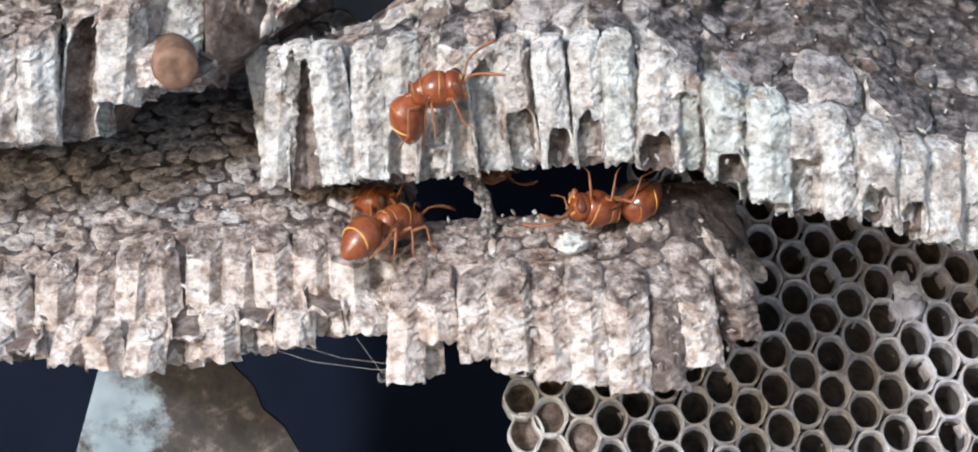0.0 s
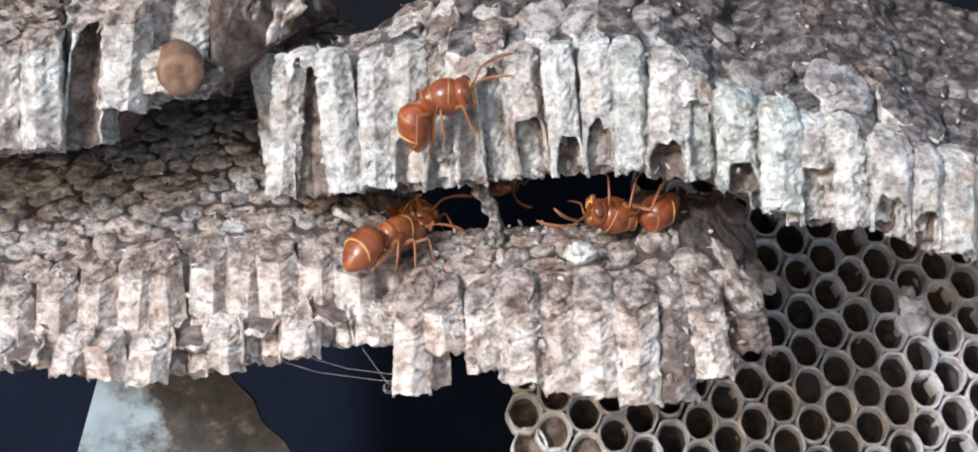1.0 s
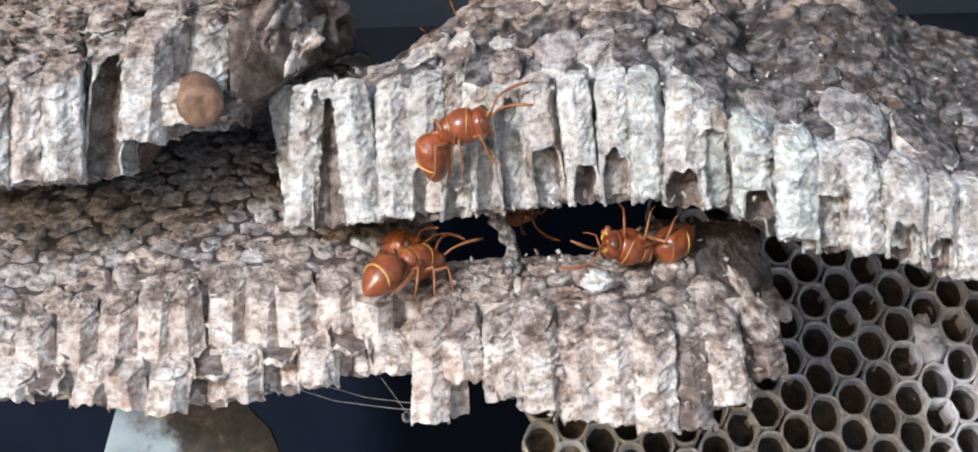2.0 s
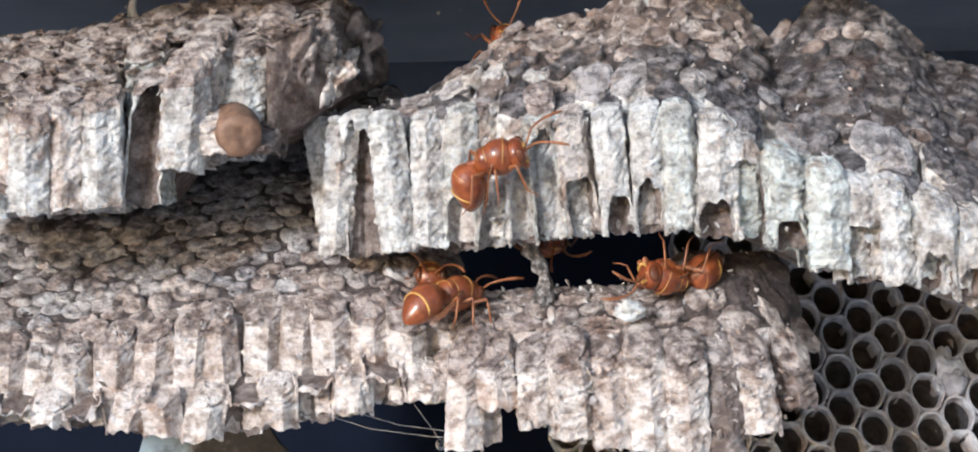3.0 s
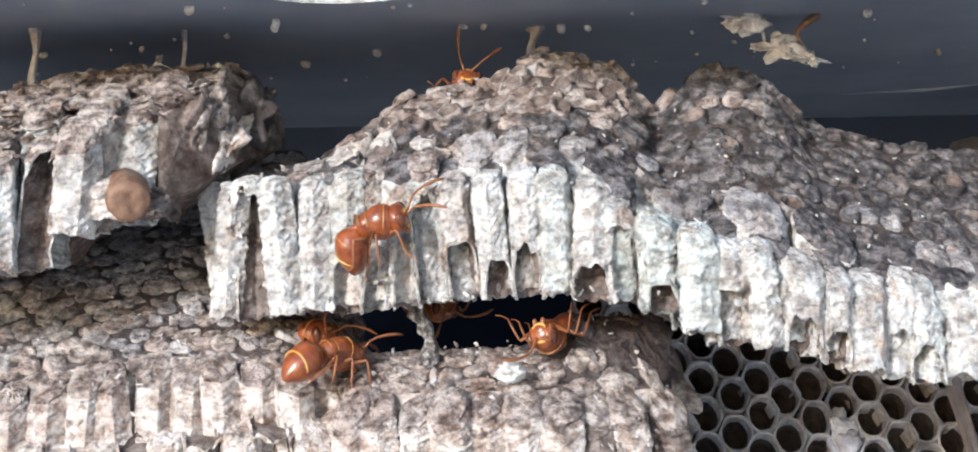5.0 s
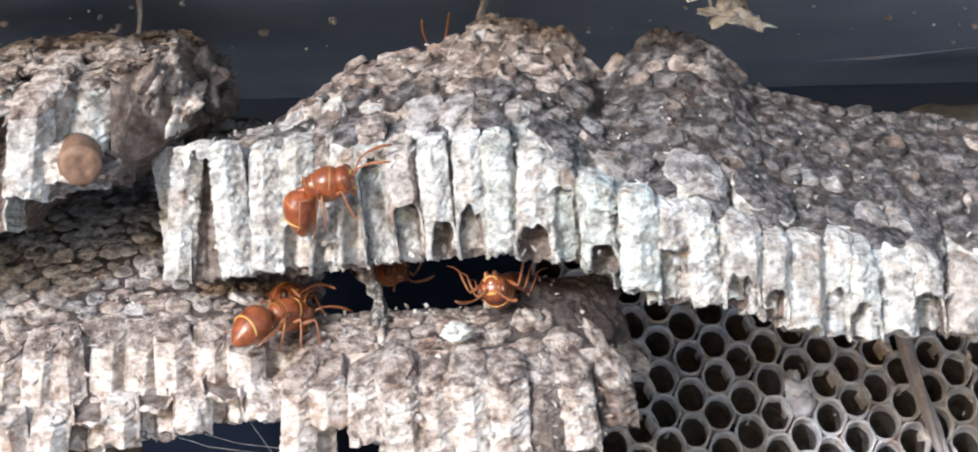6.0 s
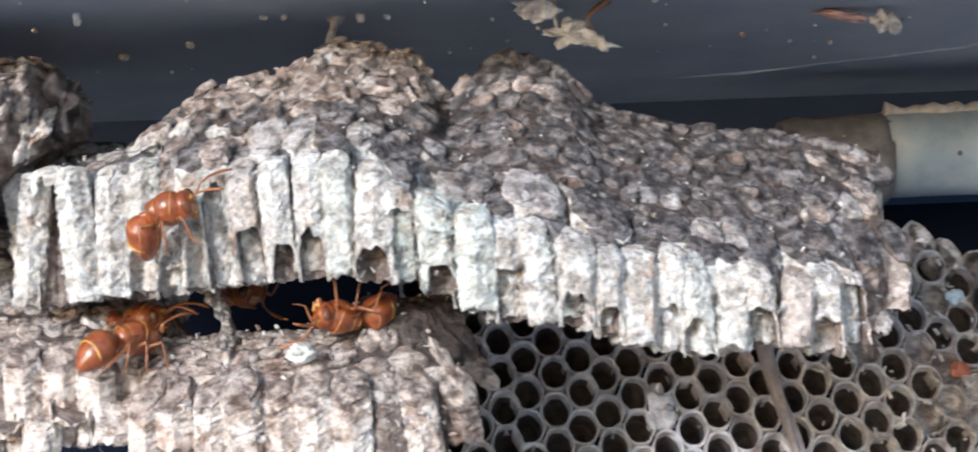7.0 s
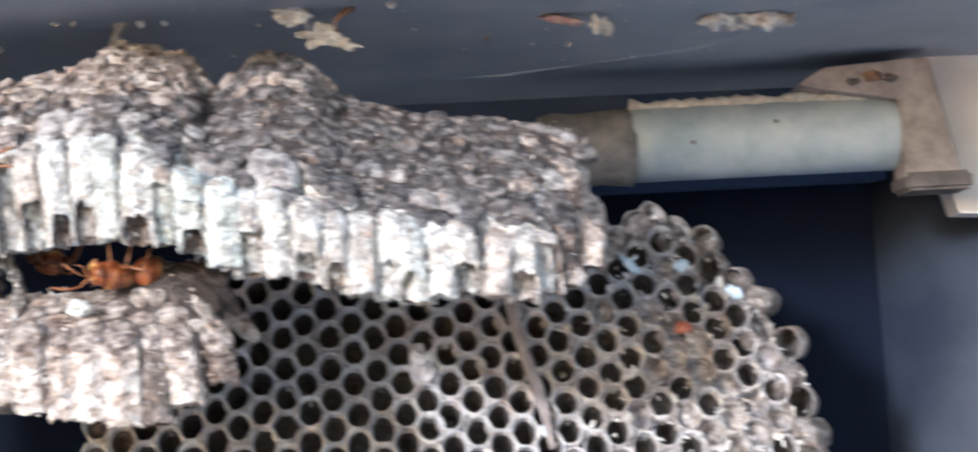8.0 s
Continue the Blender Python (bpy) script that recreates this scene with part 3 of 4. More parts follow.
def b_top(x, y, row):
    z0 = pl(x, (-31, 224), (-14, 224), (4, 221), (13, 222.3), (22, 219.5), (34, 213.8), (44, 210.3), (53, 206.8), (61, 206.5), (80, 203), (98, 204))
    z1 = pl(x, (-31, 224), (-17, 227), (-11, 231.5), (-4, 236.8), (4, 238.6), (9, 238.8), (13, 241.2), (17, 243), (24.5, 241.8), (29, 239.6), (32.2, 233), (35.5, 236), (40, 239.8), (46.5, 240.6), (50.5, 238.2), (55, 232.3), (67, 228.6), (84, 227), (96, 224.5))
    t = (y - b_front(x)) / max(6, 245 - b_front(x))
    return z0 + (z1 + 0.9 - z0) * (0.25 * ease(t) + 0.75 * min(1, t)) - max(0, t - 1) * 10


def b_bottom(x, y, row):
    z = pl(x, (-32, 207), (-26, 206), (3, 207.2), (16, 208), (27, 206.3), (33, 203.5), (37, 201), (47, 200.3), (53, 198), (58, 195.8), (66, 194.5), (72, 196), (84, 194.5), (92, 197), (100, 205))
    return z + 0.45 * row


def white_or_grey(x, y, row, rng):
    end = x > 81 + rng.uniform(0, 9)
    wall = (wall_tan if rng.random() < 0.5 else lining) if end else wall_white
    if row == 0:
        return wall, wall
    if row in (2, 3, 4) and rng.random() < (0.4, 0.2, 0.06)[row - 2]:
        return wall, cap_mid
    z = b_top(x, y, row)
    if -10 < x < 8 and 225.5 < z < 231.5 and rng.random() < 0.3:
        return wall_white, wall_white
    brown = ease((z - 230) / 6) * (1 - ease((x - 46) / 8)) * (1 - 0.65 * ease((x - 30) / 6)) + 0.35 * (1 - ease((x + 2) / 12))
    return wall, cap_tan if rng.random() < (0.4 if end else brown) else cap_grey


B_TEARS = [(-25.2, 1.2, 0.0, 0.95), (-12.5, 0.8, 0.0, 0.4), (-4, 0.7, 0.0, 0.55), (4.3, 1.0, 0.0, 0.5), (10.5, 0.9, 0.0, 0.35), (15, 1.0, 0.0, 0.42), (19.5, 1.0, 0.0, 0.3), (25.3, 0.8, 0.0, 0.84), (31.5, 0.9, 0.0, 0.32),
           (39.5, 1.3, 0.0, 0.6), (47, 1.0, 0.0, 0.4), (52.5, 1.0, 0.0, 0.4), (60, 1.1, 0.0, 0.5), (66.5, 1.0, 0.0, 0.35), (73, 1.1, 0.0, 0.6), (82, 1.0, 0.0, 0.45)]
upright_comb("broken grey-white paper comb with torn cell walls", 4.25, (3.1, 2.05), -31, 99, 15, b_front, b_top, b_bottom,
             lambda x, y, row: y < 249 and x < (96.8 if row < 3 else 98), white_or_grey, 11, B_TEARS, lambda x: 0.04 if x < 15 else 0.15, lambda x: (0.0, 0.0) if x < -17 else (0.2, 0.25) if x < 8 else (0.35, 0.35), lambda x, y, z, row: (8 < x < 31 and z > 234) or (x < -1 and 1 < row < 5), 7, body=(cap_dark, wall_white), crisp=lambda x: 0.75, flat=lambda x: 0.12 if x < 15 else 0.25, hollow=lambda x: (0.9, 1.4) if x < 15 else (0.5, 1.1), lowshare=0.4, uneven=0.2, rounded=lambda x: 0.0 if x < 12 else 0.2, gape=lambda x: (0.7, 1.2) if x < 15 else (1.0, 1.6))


def d_front(x):
    return pl(x, (-100, 231), (-65, 230.5), (-40, 231.5), (-14, 231), (-4, 228), (8, 225.5), (20, 225), (29, 226.5), (33, 230), (36, 240))


def d_top(x, y, row):
    z0 = pl(x, (-100, 188), (-65, 188.5), (-52, 192), (-40, 193.5), (-22, 193.5), (-14, 189.5), (0, 189.8), (38, 189.5))
    v = y - d_front(x)
    left = z0 + 0.86 * v
    right = z0 + pl(v, (0, 0), (3, 3.6), (10, 9.5), (18, 11), (40, 7.5))
    right += 4.5 * ease((x - 14) / 6) * ease((v - 5) / 7)
    w = ease((x + 22) / 14)
    return left * (1 - w) + right * w


def d_bottom(x, y, row):
    z = pl(x, (-100, 184), (-65, 184), (-46, 181.8), (-33, 183.2), (-20, 186), (-13.4, 186), (-12.6, 180), (-10, 178.8), (-8.6, 179.5), (-8.2, 185), (-6, 184.4), (-1, 182), (6, 179.8), (16, 178), (22, 177.6), (25, 180), (29, 181.5), (34, 185), (38, 190))
    return z + 0.5 * row


# Towards the right end, brown caps and walls include the upper comb's painted shade.
upright_comb("tan paper comb with a bumpy back and torn edge", 5.0, (3.4, 2.15), -84, 35, 23, d_front, d_top, d_bottom,
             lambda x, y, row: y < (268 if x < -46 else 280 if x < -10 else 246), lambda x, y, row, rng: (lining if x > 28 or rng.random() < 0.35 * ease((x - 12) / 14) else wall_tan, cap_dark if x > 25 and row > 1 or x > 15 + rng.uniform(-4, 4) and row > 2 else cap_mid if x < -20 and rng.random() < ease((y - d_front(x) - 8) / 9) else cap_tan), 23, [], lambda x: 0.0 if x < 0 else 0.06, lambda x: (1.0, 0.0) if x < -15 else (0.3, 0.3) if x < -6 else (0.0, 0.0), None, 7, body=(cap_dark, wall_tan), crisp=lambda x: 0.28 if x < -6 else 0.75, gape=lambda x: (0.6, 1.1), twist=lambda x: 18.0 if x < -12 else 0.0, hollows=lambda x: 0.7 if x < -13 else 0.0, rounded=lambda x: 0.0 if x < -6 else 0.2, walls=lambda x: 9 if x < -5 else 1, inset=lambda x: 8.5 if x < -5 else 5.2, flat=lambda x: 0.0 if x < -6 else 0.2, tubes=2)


def a_front(x):
    return pl(x, (-100, 222), (-66, 224), (-52, 226), (-38, 228), (-30, 236), (-24, 244), (-20, 250))


def a_top(x, y, row):
    z0 = pl(x, (-100, 222), (-67, 223.5), (-58, 225.5), (-47, 229.5), (-38, 231), (-31, 237), (-22, 236))
    z1 = pl(x, (-100, 236), (-71, 238), (-62, 238.5), (-53, 241), (-42, 242), (-28, 242), (-24, 239), (-20, 235))
    t = (y - a_front(x)) / max(4, 242 - a_front(x))
    return z0 + (z1 - z0) * min(1, t)


def a_bottom(x, y, row):
    return pl(x, (-100, 212), (-64, 212), (-52, 213), (-49, 217), (-45, 219), (-40, 219), (-33, 222), (-28, 226), (-20, 231)) + 0.3 * row


# The right end's darker brown also paints the shade of its averted face.
upright_comb("tan and white paper comb hanging under the ceiling", 5.0, (3.3, 2.0), -86, -20, 11, a_front, a_top, a_bottom,
             lambda x, y, row: y < 250 and (x < -37 or row > 2), lambda x, y, row, rng: ((wall_white if rng.random() < 0.6 else wall_tan) if x < -40 else lining, cap_tan), 37, [(-53, 1.1, 0.0, 0.95)], lambda x: 0.22 if x < -47 else 0.0, lambda x: (0.3, 0.3) if x < -38 else (0.0, 0.0), body=(cap_tan, lining), crisp=lambda x: 0.9, rounded=lambda x: 0.2, gape=lambda x: (0.9, 1.5), hollow=lambda x: (0.8, 1.3), inset=lambda x: 12.0 if x < -38 else 2.0)


# ---- the comb that turns its open cells to the front ----
def g_plane(x, z):
    return 223.8 - 0.006 * x + 0.325 * z


C30 = math.cos(math.pi / 6)


def open_cell(p, rng, mats, depth=9.0, fill=0.0):
    n = 18
    verts, faces, idx = [], [], []
    hole = p * rng.uniform(0.43, 0.465)
    ex, ph = rng.uniform(-0.06, 0.06), rng.uniform(0, 6.28)
    specs = [(1.02, -depth * 0.6), (1.0, 0.0), (0.5, -0.06), (0.12, -0.3), (0, -0.8), (-0.05, -2.4), (-0.09, -depth + fill)]
    for k, (q, z) in enumerate(specs):
        for a in range(n):
            ang = 2 * math.pi * a / n
            hexr = p / 2 / math.cos((ang + math.pi / 6) % (math.pi / 3) - math.pi / 6)
            hr = hole * (1 + ex * math.cos(2 * ang + ph)) * rng.uniform(0.95, 1.05) * (0.82 + 0.18 * hexr / (p / 2))
            rr = hr + (hexr - hr) * q if q >= 0 else hr * (1 + q)
            up = ang + math.pi / 6
            flat, tall = rr * math.cos(up), rr * math.sin(up) * 1.18
            verts.append((flat * C30 + tall * 0.5, tall * C30 - flat * 0.5, z + (rng.uniform(-0.12, 0.16) if 0 < k < 4 else 0)))
    for k in range(len(specs) - 1):
        for a in range(n):
            b = (a + 1) % n
            faces.append((k * n + a, k * n + b, (k + 1) * n + b, (k + 1) * n + a))
            # Slot 1 paints depth shade on the innermost walls and the bottom.
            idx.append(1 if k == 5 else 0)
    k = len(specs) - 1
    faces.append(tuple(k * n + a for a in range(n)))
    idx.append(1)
    return mesh_of("cell", [tuple(c * MM for c in v) for v in verts], faces, mats, idx)


def inside(x, y, poly):
    c = False
    for (x1, y1), (x2, y2) in zip(poly, poly[1:] + poly[:1]):
        if (y1 > y) != (y2 > y) and x < (x2 - x1) * (y - y1) / (y2 - y1) + x1:
            c = not c
    return c


G_OUT = [(-1, 178.5), (3, 172.5), (4.5, 166), (9.5, 158), (21, 148), (60, 143.5), (109, 146), (139, 156), (143.5, 167), (143.5, 178), (141, 187.5), (136.5, 196.5), (132, 203), (128, 209.5), (121, 215.5), (107, 215), (60, 218), (26, 213), (15.5, 198)]


def build_open_comb():
    rng = random.Random(5)
    comb = new("wasp_comb")
    tagged(comb, "grey paper comb with open six-sided cells", "wasp nest", "combs of the nest")
    ox, oz = 70.0, 180.0
    comb.location = (ox * MM, g_plane(ox, oz) * MM, oz * MM)
    nrm = Vector((-0.006, -1, 0.325)).normalized()
    turn = nrm.to_track_quat("Z", "Y").to_matrix().to_4x4()
    p = 5.27
    grey = [open_cell(p, rng, (cell_grey, cell_shade), 9.5, f) for f in (0, 0, 0, 1, 0, 2, 0, 0, 0, 1, 0, 0)]
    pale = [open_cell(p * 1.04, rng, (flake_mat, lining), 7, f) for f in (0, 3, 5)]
    dirty = [open_cell(p, rng, (cell_dirty if f > 2 else cell_grey, cell_shade if f < 3 else cell_dirty), 8, f) for f in (0, 1, 3, 5, 0, 0, 1, 2, 0, 4)]
    bent = [open_cell(p * 1.08, rng, (cap_rim, cell_shade if f < 3 else cap_rim), 8, f) for f in (0, 4, 6, 7, 6.5)]
    domed = [scale_cap(2.95, 3.35, rng, (cap_rim, cell_shade), q, 8.0, 1.3) for q in (False, False, True, False, False)]
    for i in range(-16, 22):
        for j in range(-8, 7):
            k = j + (0.0 if i % 2 else 0.5)
            x = 58.94 + 4.559 * i - 0.173 * k + rng.uniform(-0.35, 0.35)
            z = 183.78 - 0.311 * i + 5.934 * k + rng.uniform(-0.35, 0.35)
            if not inside(x, z, G_OUT):
                continue
            far = x > 108 + rng.uniform(-9, 9)
            rim = x > 95 and not (inside(x + 5.0, z + 1.0, G_OUT) and inside(x + 3, z + 4.5, G_OUT))
            kinds = (bent if rng.random() < 0.85 else domed) if rim else dirty if far else pale if x < 11 + 0.4 * (176 - z) else grey
            ob = new("cell", rng.choice(kinds))
            ob.parent = comb
            y = g_plane(x, z) + rng.uniform(-0.3, 0.3) + (1.6 if rim else 0.0)
            lean = rng.uniform(22, 38) if rim else 0.0
            ob.matrix_basis = Matrix.Translation(((x - ox) * MM, (y - g_plane(ox, oz)) * MM, (z - oz) * MM)) @ turn @ pose(0, 0, 0, rng.uniform(-2.5, 2.5), lean + rng.uniform(-2.5, 2.5), 180 * rng.randint(0, 1) + 30)
    return comb


build_open_comb()


# ---- pipe and bracket behind the nest ----
def build_pipe():
    p = new("pipe")
    tagged(p, "pale grey-green painted pipe with dirt along its top", "pipe")
    p.location = (140 * MM, 311 * MM, 232.0 * MM)
    bm = bmesh.new()
    xs = np.linspace(-24.5, 36.5, 14)
    tube(bm, [(x, 0, 0) for x in xs], [8.2] * 14, 40, True, 0.004, 3)
    part("pipe_body", bm, tube_paint, p)
    bm = bmesh.new()
    tube(bm, [(x, 0, -0.5) for x in np.linspace(-44, -24, 7)], [7.6, 8.0, 7.7, 7.9, 8.0, 8.3, 8.4], 28, True, 0.03, 4)
    part("coupling", bm, coupling_metal, p, "dull dark grey pipe coupling")
    rng = random.Random(8)
    bm = bmesh.new()
    pts = [(x, -3.0 + rng.uniform(-0.4, 0.4), 7.6 + rng.uniform(-0.3, 0.5)) for x in np.linspace(-24.5, 36.5, 40)]
    tube(bm, pts, [rng.uniform(0.8, 1.7) for _ in pts], 8, True, 0.25, 5)
    part("dirt_crust", bm, pale_crust, p, "crust of pale grey-brown dirt")
    for k, (x, z) in enumerate(((-12.0, -1.2), (6, 2.5))):
        lump("dirt_spot", (x, -8.1, z), (0.5, 0.25, 0.45), rust_dark, "", "", k, 0.3, (0, 0, 0), p, 2)
    return p


build_pipe()


def build_bracket():
    """A rusty plate that holds the pipe's end, on the box's side post."""
    b = new("pipe_bracket")
    tagged(b, "brown rusty metal bracket at the pipe's end", "bracket")
    b.location = (181 * MM, 306 * MM, 214 * MM)
    bm = bmesh.new()
    lo, hi = [(-8, 5), (4.5, 5.5), (-1, 33), (-24, 31.5), (-30, 28), (-22, 26.5), (-8, 24)], 5.0
    f = [bm.verts.new((x * MM, -4 * MM, z * MM)) for x, z in lo]
    g = [bm.verts.new((x * MM, hi * MM, z * MM)) for x, z in lo]
    bm.faces.new(f)
    bm.faces.new(list(reversed(g)))
    for k in range(len(lo)):
        j = (k + 1) % len(lo)
        bm.faces.new((f[j], f[k], g[k], g[j]))
    bmesh.ops.recalc_face_normals(bm, faces=bm.faces[:])
    bmesh.ops.bevel(bm, geom=bm.edges[:], offset=0.5 * MM, segments=2, affect="EDGES")
    part("plate", bm, rust, b)
    bm = box(bmesh.new(), -8.5 * MM, 6 * MM, -5.5 * MM, 6 * MM, 4 * MM, 8 * MM, 0.8 * MM)
    part("foot_flange", bm, rust_dark, b, "dark rusty flange")
    for k, (x, z, s) in enumerate(((-14, 29, 2.2), (-10, 28.5, 1.4), (-18, 28, 1.3))):
        lump("dirt_clod", (x, -4.5, z), (s, 1, s * 0.6), rust_dark if k else silk_brown, "", "", k + 3, 0.5, (0, 0, 0), b, 2)
    return b


build_bracket()


def prism(name, pts, y0, y1, mat, label):
    """An upright setting piece cut to an outline in x and z, in millimetres."""
    bm = bmesh.new()
    f = [bm.verts.new((x * MM, y0 * MM, z * MM)) for x, z in pts]
    g = [bm.verts.new((x * MM, y1 * MM, z * MM)) for x, z in pts]
    bm.faces.new(f)
    bm.faces.new(list(reversed(g)))
    for k in range(len(pts)):
        j = (k + 1) % len(pts)
        bm.faces.new((f[j], f[k], g[k], g[j]))
    bmesh.ops.recalc_face_normals(bm, faces=bm.faces[:])
    return tagged(part(name, bm, mat, None), label, kind="structure")


prism("panel_side", [(188, 214), (330, 205), (330, 249), (178, 249)], 314, 322, side_paint, "dusty brown-grey side panel of the box")
def build_lower_panel():
    """The lower side panel, with a widely rounded front corner."""
    bm = bmesh.new()
    corner = [(178 + 40 * (1 - math.cos(a)), 362 - 40 * math.sin(a)) for a in np.linspace(0, math.pi / 2, 15)]
    plan = corner + [(330, 322), (330, 362)]
    lo = [bm.verts.new((x * MM, y * MM, 0)) for x, y in plan]
    hi = [bm.verts.new((x * MM, y * MM, 0.238)) for x, y in plan]
    for k in range(len(plan)):
        j = (k + 1) % len(plan)
        bm.faces.new((lo[j], lo[k], hi[k], hi[j])).smooth = k < 14
    bm.faces.new(hi)
    bm.faces.new(list(reversed(lo)))
    bmesh.ops.recalc_face_normals(bm, faces=bm.faces[:])
    return tagged(part("panel_lower", bm, side_blue, None), "dull blue-grey lower side panel with a rounded corner", kind="structure")


build_lower_panel()


def stained_paint():
    """Pale blue paint that runs into brown dirt with a ragged border."""
    m, nt, b = nodes_of("stained_pale_blue_paint", 0.55)
    pos = nt.nodes.new("ShaderNodeNewGeometry").outputs["Position"]
    sep = nt.nodes.new("ShaderNodeSeparateXYZ")
    nt.links.new(pos, sep.inputs[0])
    edge = nt.nodes.new("ShaderNodeMapRange")
    for k, v in ((1, -0.0585), (2, -0.0415), (3, 0.0), (4, 1.0)):
        edge.inputs[k].default_value = v
    nt.links.new(sep.outputs[0], edge.inputs[0])
    rag = nt.nodes.new("ShaderNodeMath")
    rag.operation = "MULTIPLY_ADD"
    nt.links.new(noise_tex(nt, 130, 5, 0.65, pos), rag.inputs[0])
    rag.inputs[1].default_value = 1.5
    nt.links.new(edge.outputs[0], rag.inputs[2])
    blue = ramp(nt, noise_tex(nt, 60, 4, 0.6, pos), [(0.35, (0.17, 0.23, 0.28)), (0.65, (0.36, 0.44, 0.49))])
    brown = ramp(nt, noise_tex(nt, 200, 5, 0.7, pos), [(0.38, (0.010, 0.009, 0.009)), (0.56, (0.045, 0.036, 0.032)), (0.72, (0.20, 0.17, 0.155))])
    nt.links.new(mix(nt, ramp(nt, rag.outputs[0], [(0.75, (0, 0, 0)), (1.0, (1, 1, 1))]), blue, brown), b.inputs["Base Color"])
    bump(nt, b, [(noise_tex(nt, 500, 4), 0.3, 0.0003)])
    return m


prism("post", [(-92, 90), (-70, 163), (-63.2, 186), (-49, 186), (-45.5, 182), (-43, 177.5), (-40, 174.5), (-38.5, 170.5), (-35, 167.5), (-32.5, 163), (-27, 158), (-21, 150), (-12, 136), (14, 90), (14, 0), (-92, 0)], 291, 293, stained_paint(), "pale blue painted post running into brown dirt stains")


# ---- bits that hang from the ceiling ----
def strand(name, pts, radii, mat, label, seed, category="nest stalk"):
    bm = bmesh.new()
    tube(bm, pts, radii, 11, True, 0.38, seed)
    for f in bm.faces:
        f.smooth = False
    return tagged(part(name, bm, mat, None), label, category)


strand("nest_stalk", [(15.5, 243.5, 239), (15.8, 244.5, 243), (15.2, 246.5, 245), (15.9, 248, 247), (16.3, 249.2, 248.4), (16.3, 249.5, 249.2)],
       [2.2, 1.2, 0.7, 0.55, 0.8, 1.6], film_mat, "twisted silvery stalk that holds a comb to the ceiling", 1)
strand("nest_stalk", [(-57, 244, 238), (-57.2, 244, 242), (-56.8, 244, 245.5), (-57, 244, 249.2)], [0.9, 0.6, 0.4, 0.8], film_mat, "thin silvery stalk that holds a comb to the ceiling", 2)
strand("nest_stalk", [(-36, 247, 239), (-36, 247, 243), (-35.6, 247, 246.5), (-35.8, 247, 249.2)], [0.6, 0.35, 0.25, 0.5], film_mat, "thin silvery stalk that holds a comb to the ceiling", 3)
strand("nest_pillar", [(-2.8, 235.5, 209), (-2.2, 235.3, 207.4), (-1.9, 235.5, 206.2), (-1.2, 235.2, 205), (-0.7, 235.6, 203.8), (-0.2, 235.4, 202.6), (0.1, 235.8, 201.5), (-0.2, 236, 200), (-0.7, 236, 198.5)],
       [1.6, 1.1, 1.25, 0.8, 1.15, 0.75, 1.0, 1.2, 1.7], pillar_mat, "silvery grey ragged paper pillar between two combs", 4)


def build_scrap():
    """Torn comb shreds on two threads."""
    s = new("hanging_comb_scrap")
    tagged(s, "white torn comb scraps hanging on brown threads from the ceiling", "nest scrap")
    s.location = (50 * MM, 243 * MM, ROOF * MM)
    for k, (pts, rad) in enumerate(((((-0.6, 1, 0.1), (-0.9, 0.6, -1.5), (-0.5, 0.2, -4.6)), (0.5, 0.3, 0.3)), (((7.6, 1, 0.1), (5.6, 0.6, -1.4), (4.4, 0.4, -2.4), (4.1, 0.2, -3.2), (5.0, 0, -4.9)), (0.6, 0.6, 0.4, 0.25, 0.25)),
                                    (((-2.2, 1, 0.1), (-2.4, 0.6, -0.8)), (0.7, 0.8)))):
        bm = bmesh.new()
        tube(bm, pts, rad, 7, True, 0.3, k)
        part("thread", bm, silk_brown if k == 1 else film_mat, s, "brown thread" if k == 1 else "")
    for k, (x, z, a, b, t) in enumerate(((-4, -1.0, 1.7, 0.9, 4), (-2.3, -0.9, 0.9, 0.7, 0), (1.1, -5.0, 1.8, 0.9, -8), (4.0, -6.1, 2.0, 0.65, 18), (6.2, -6.9, 0.8, 0.6, 30))):
        lump("torn_scrap", (x, 0, z), (a * 1.2, 0.7, b * 1.3), flake_mat, "", "", k + 20, 1.15, (0, t, 0), s, 4)
    return s


build_scrap()
lump("paper_scrap", (96, 256, 247.8), (3.4, 1.5, 0.8), pink_scrap, "pink-brown paper scrap stuck to the ceiling", "scrap", 41, 0.6, (0, 12, 0))
lump("paper_scrap", (103, 256, 246.6), (2.0, 1.2, 1.5), flake_mat, "pale paper scrap hanging from the ceiling", "scrap", 42, 0.8, (0, 30, 0))
for k, (x, y, a, b) in enumerate(((126, 262, 3.0, 1.4), (131, 264, 2.6, 1.6), (136, 262, 3.2, 1.8), (140, 265, 2.0, 1.2))):
    lump("paper_scrap", (x, y, ROOF - b * 0.7), (a, 1.6, b), flake_mat, "white crumbled paper scrap stuck to the ceiling", "scrap", 50 + k, 0.8)
CRUMBS = [(-32.5, 230.8, 1.0), (-20.2, 272.9, 1.0), (5.4, 246, 0.8), (39.2, 232.3, 0.6), (64.3, 241.6, 0.8), (-44.1, 258.6, 0.7), (83.1, 273, 0.8), (-22.1, 244, 0.9),
          (-8.2, 264.8, 0.9), (-42.7, 266, 0.9), (-30, 251, 0.5), (8.5, 246.5, 0.7), (20, 248, 1.0), (24, 249, 0.7), (-21.5, 240.5, 0.9), (-60, 262, 0.8), (48, 262, 0.5), (100, 282, 0.7)]
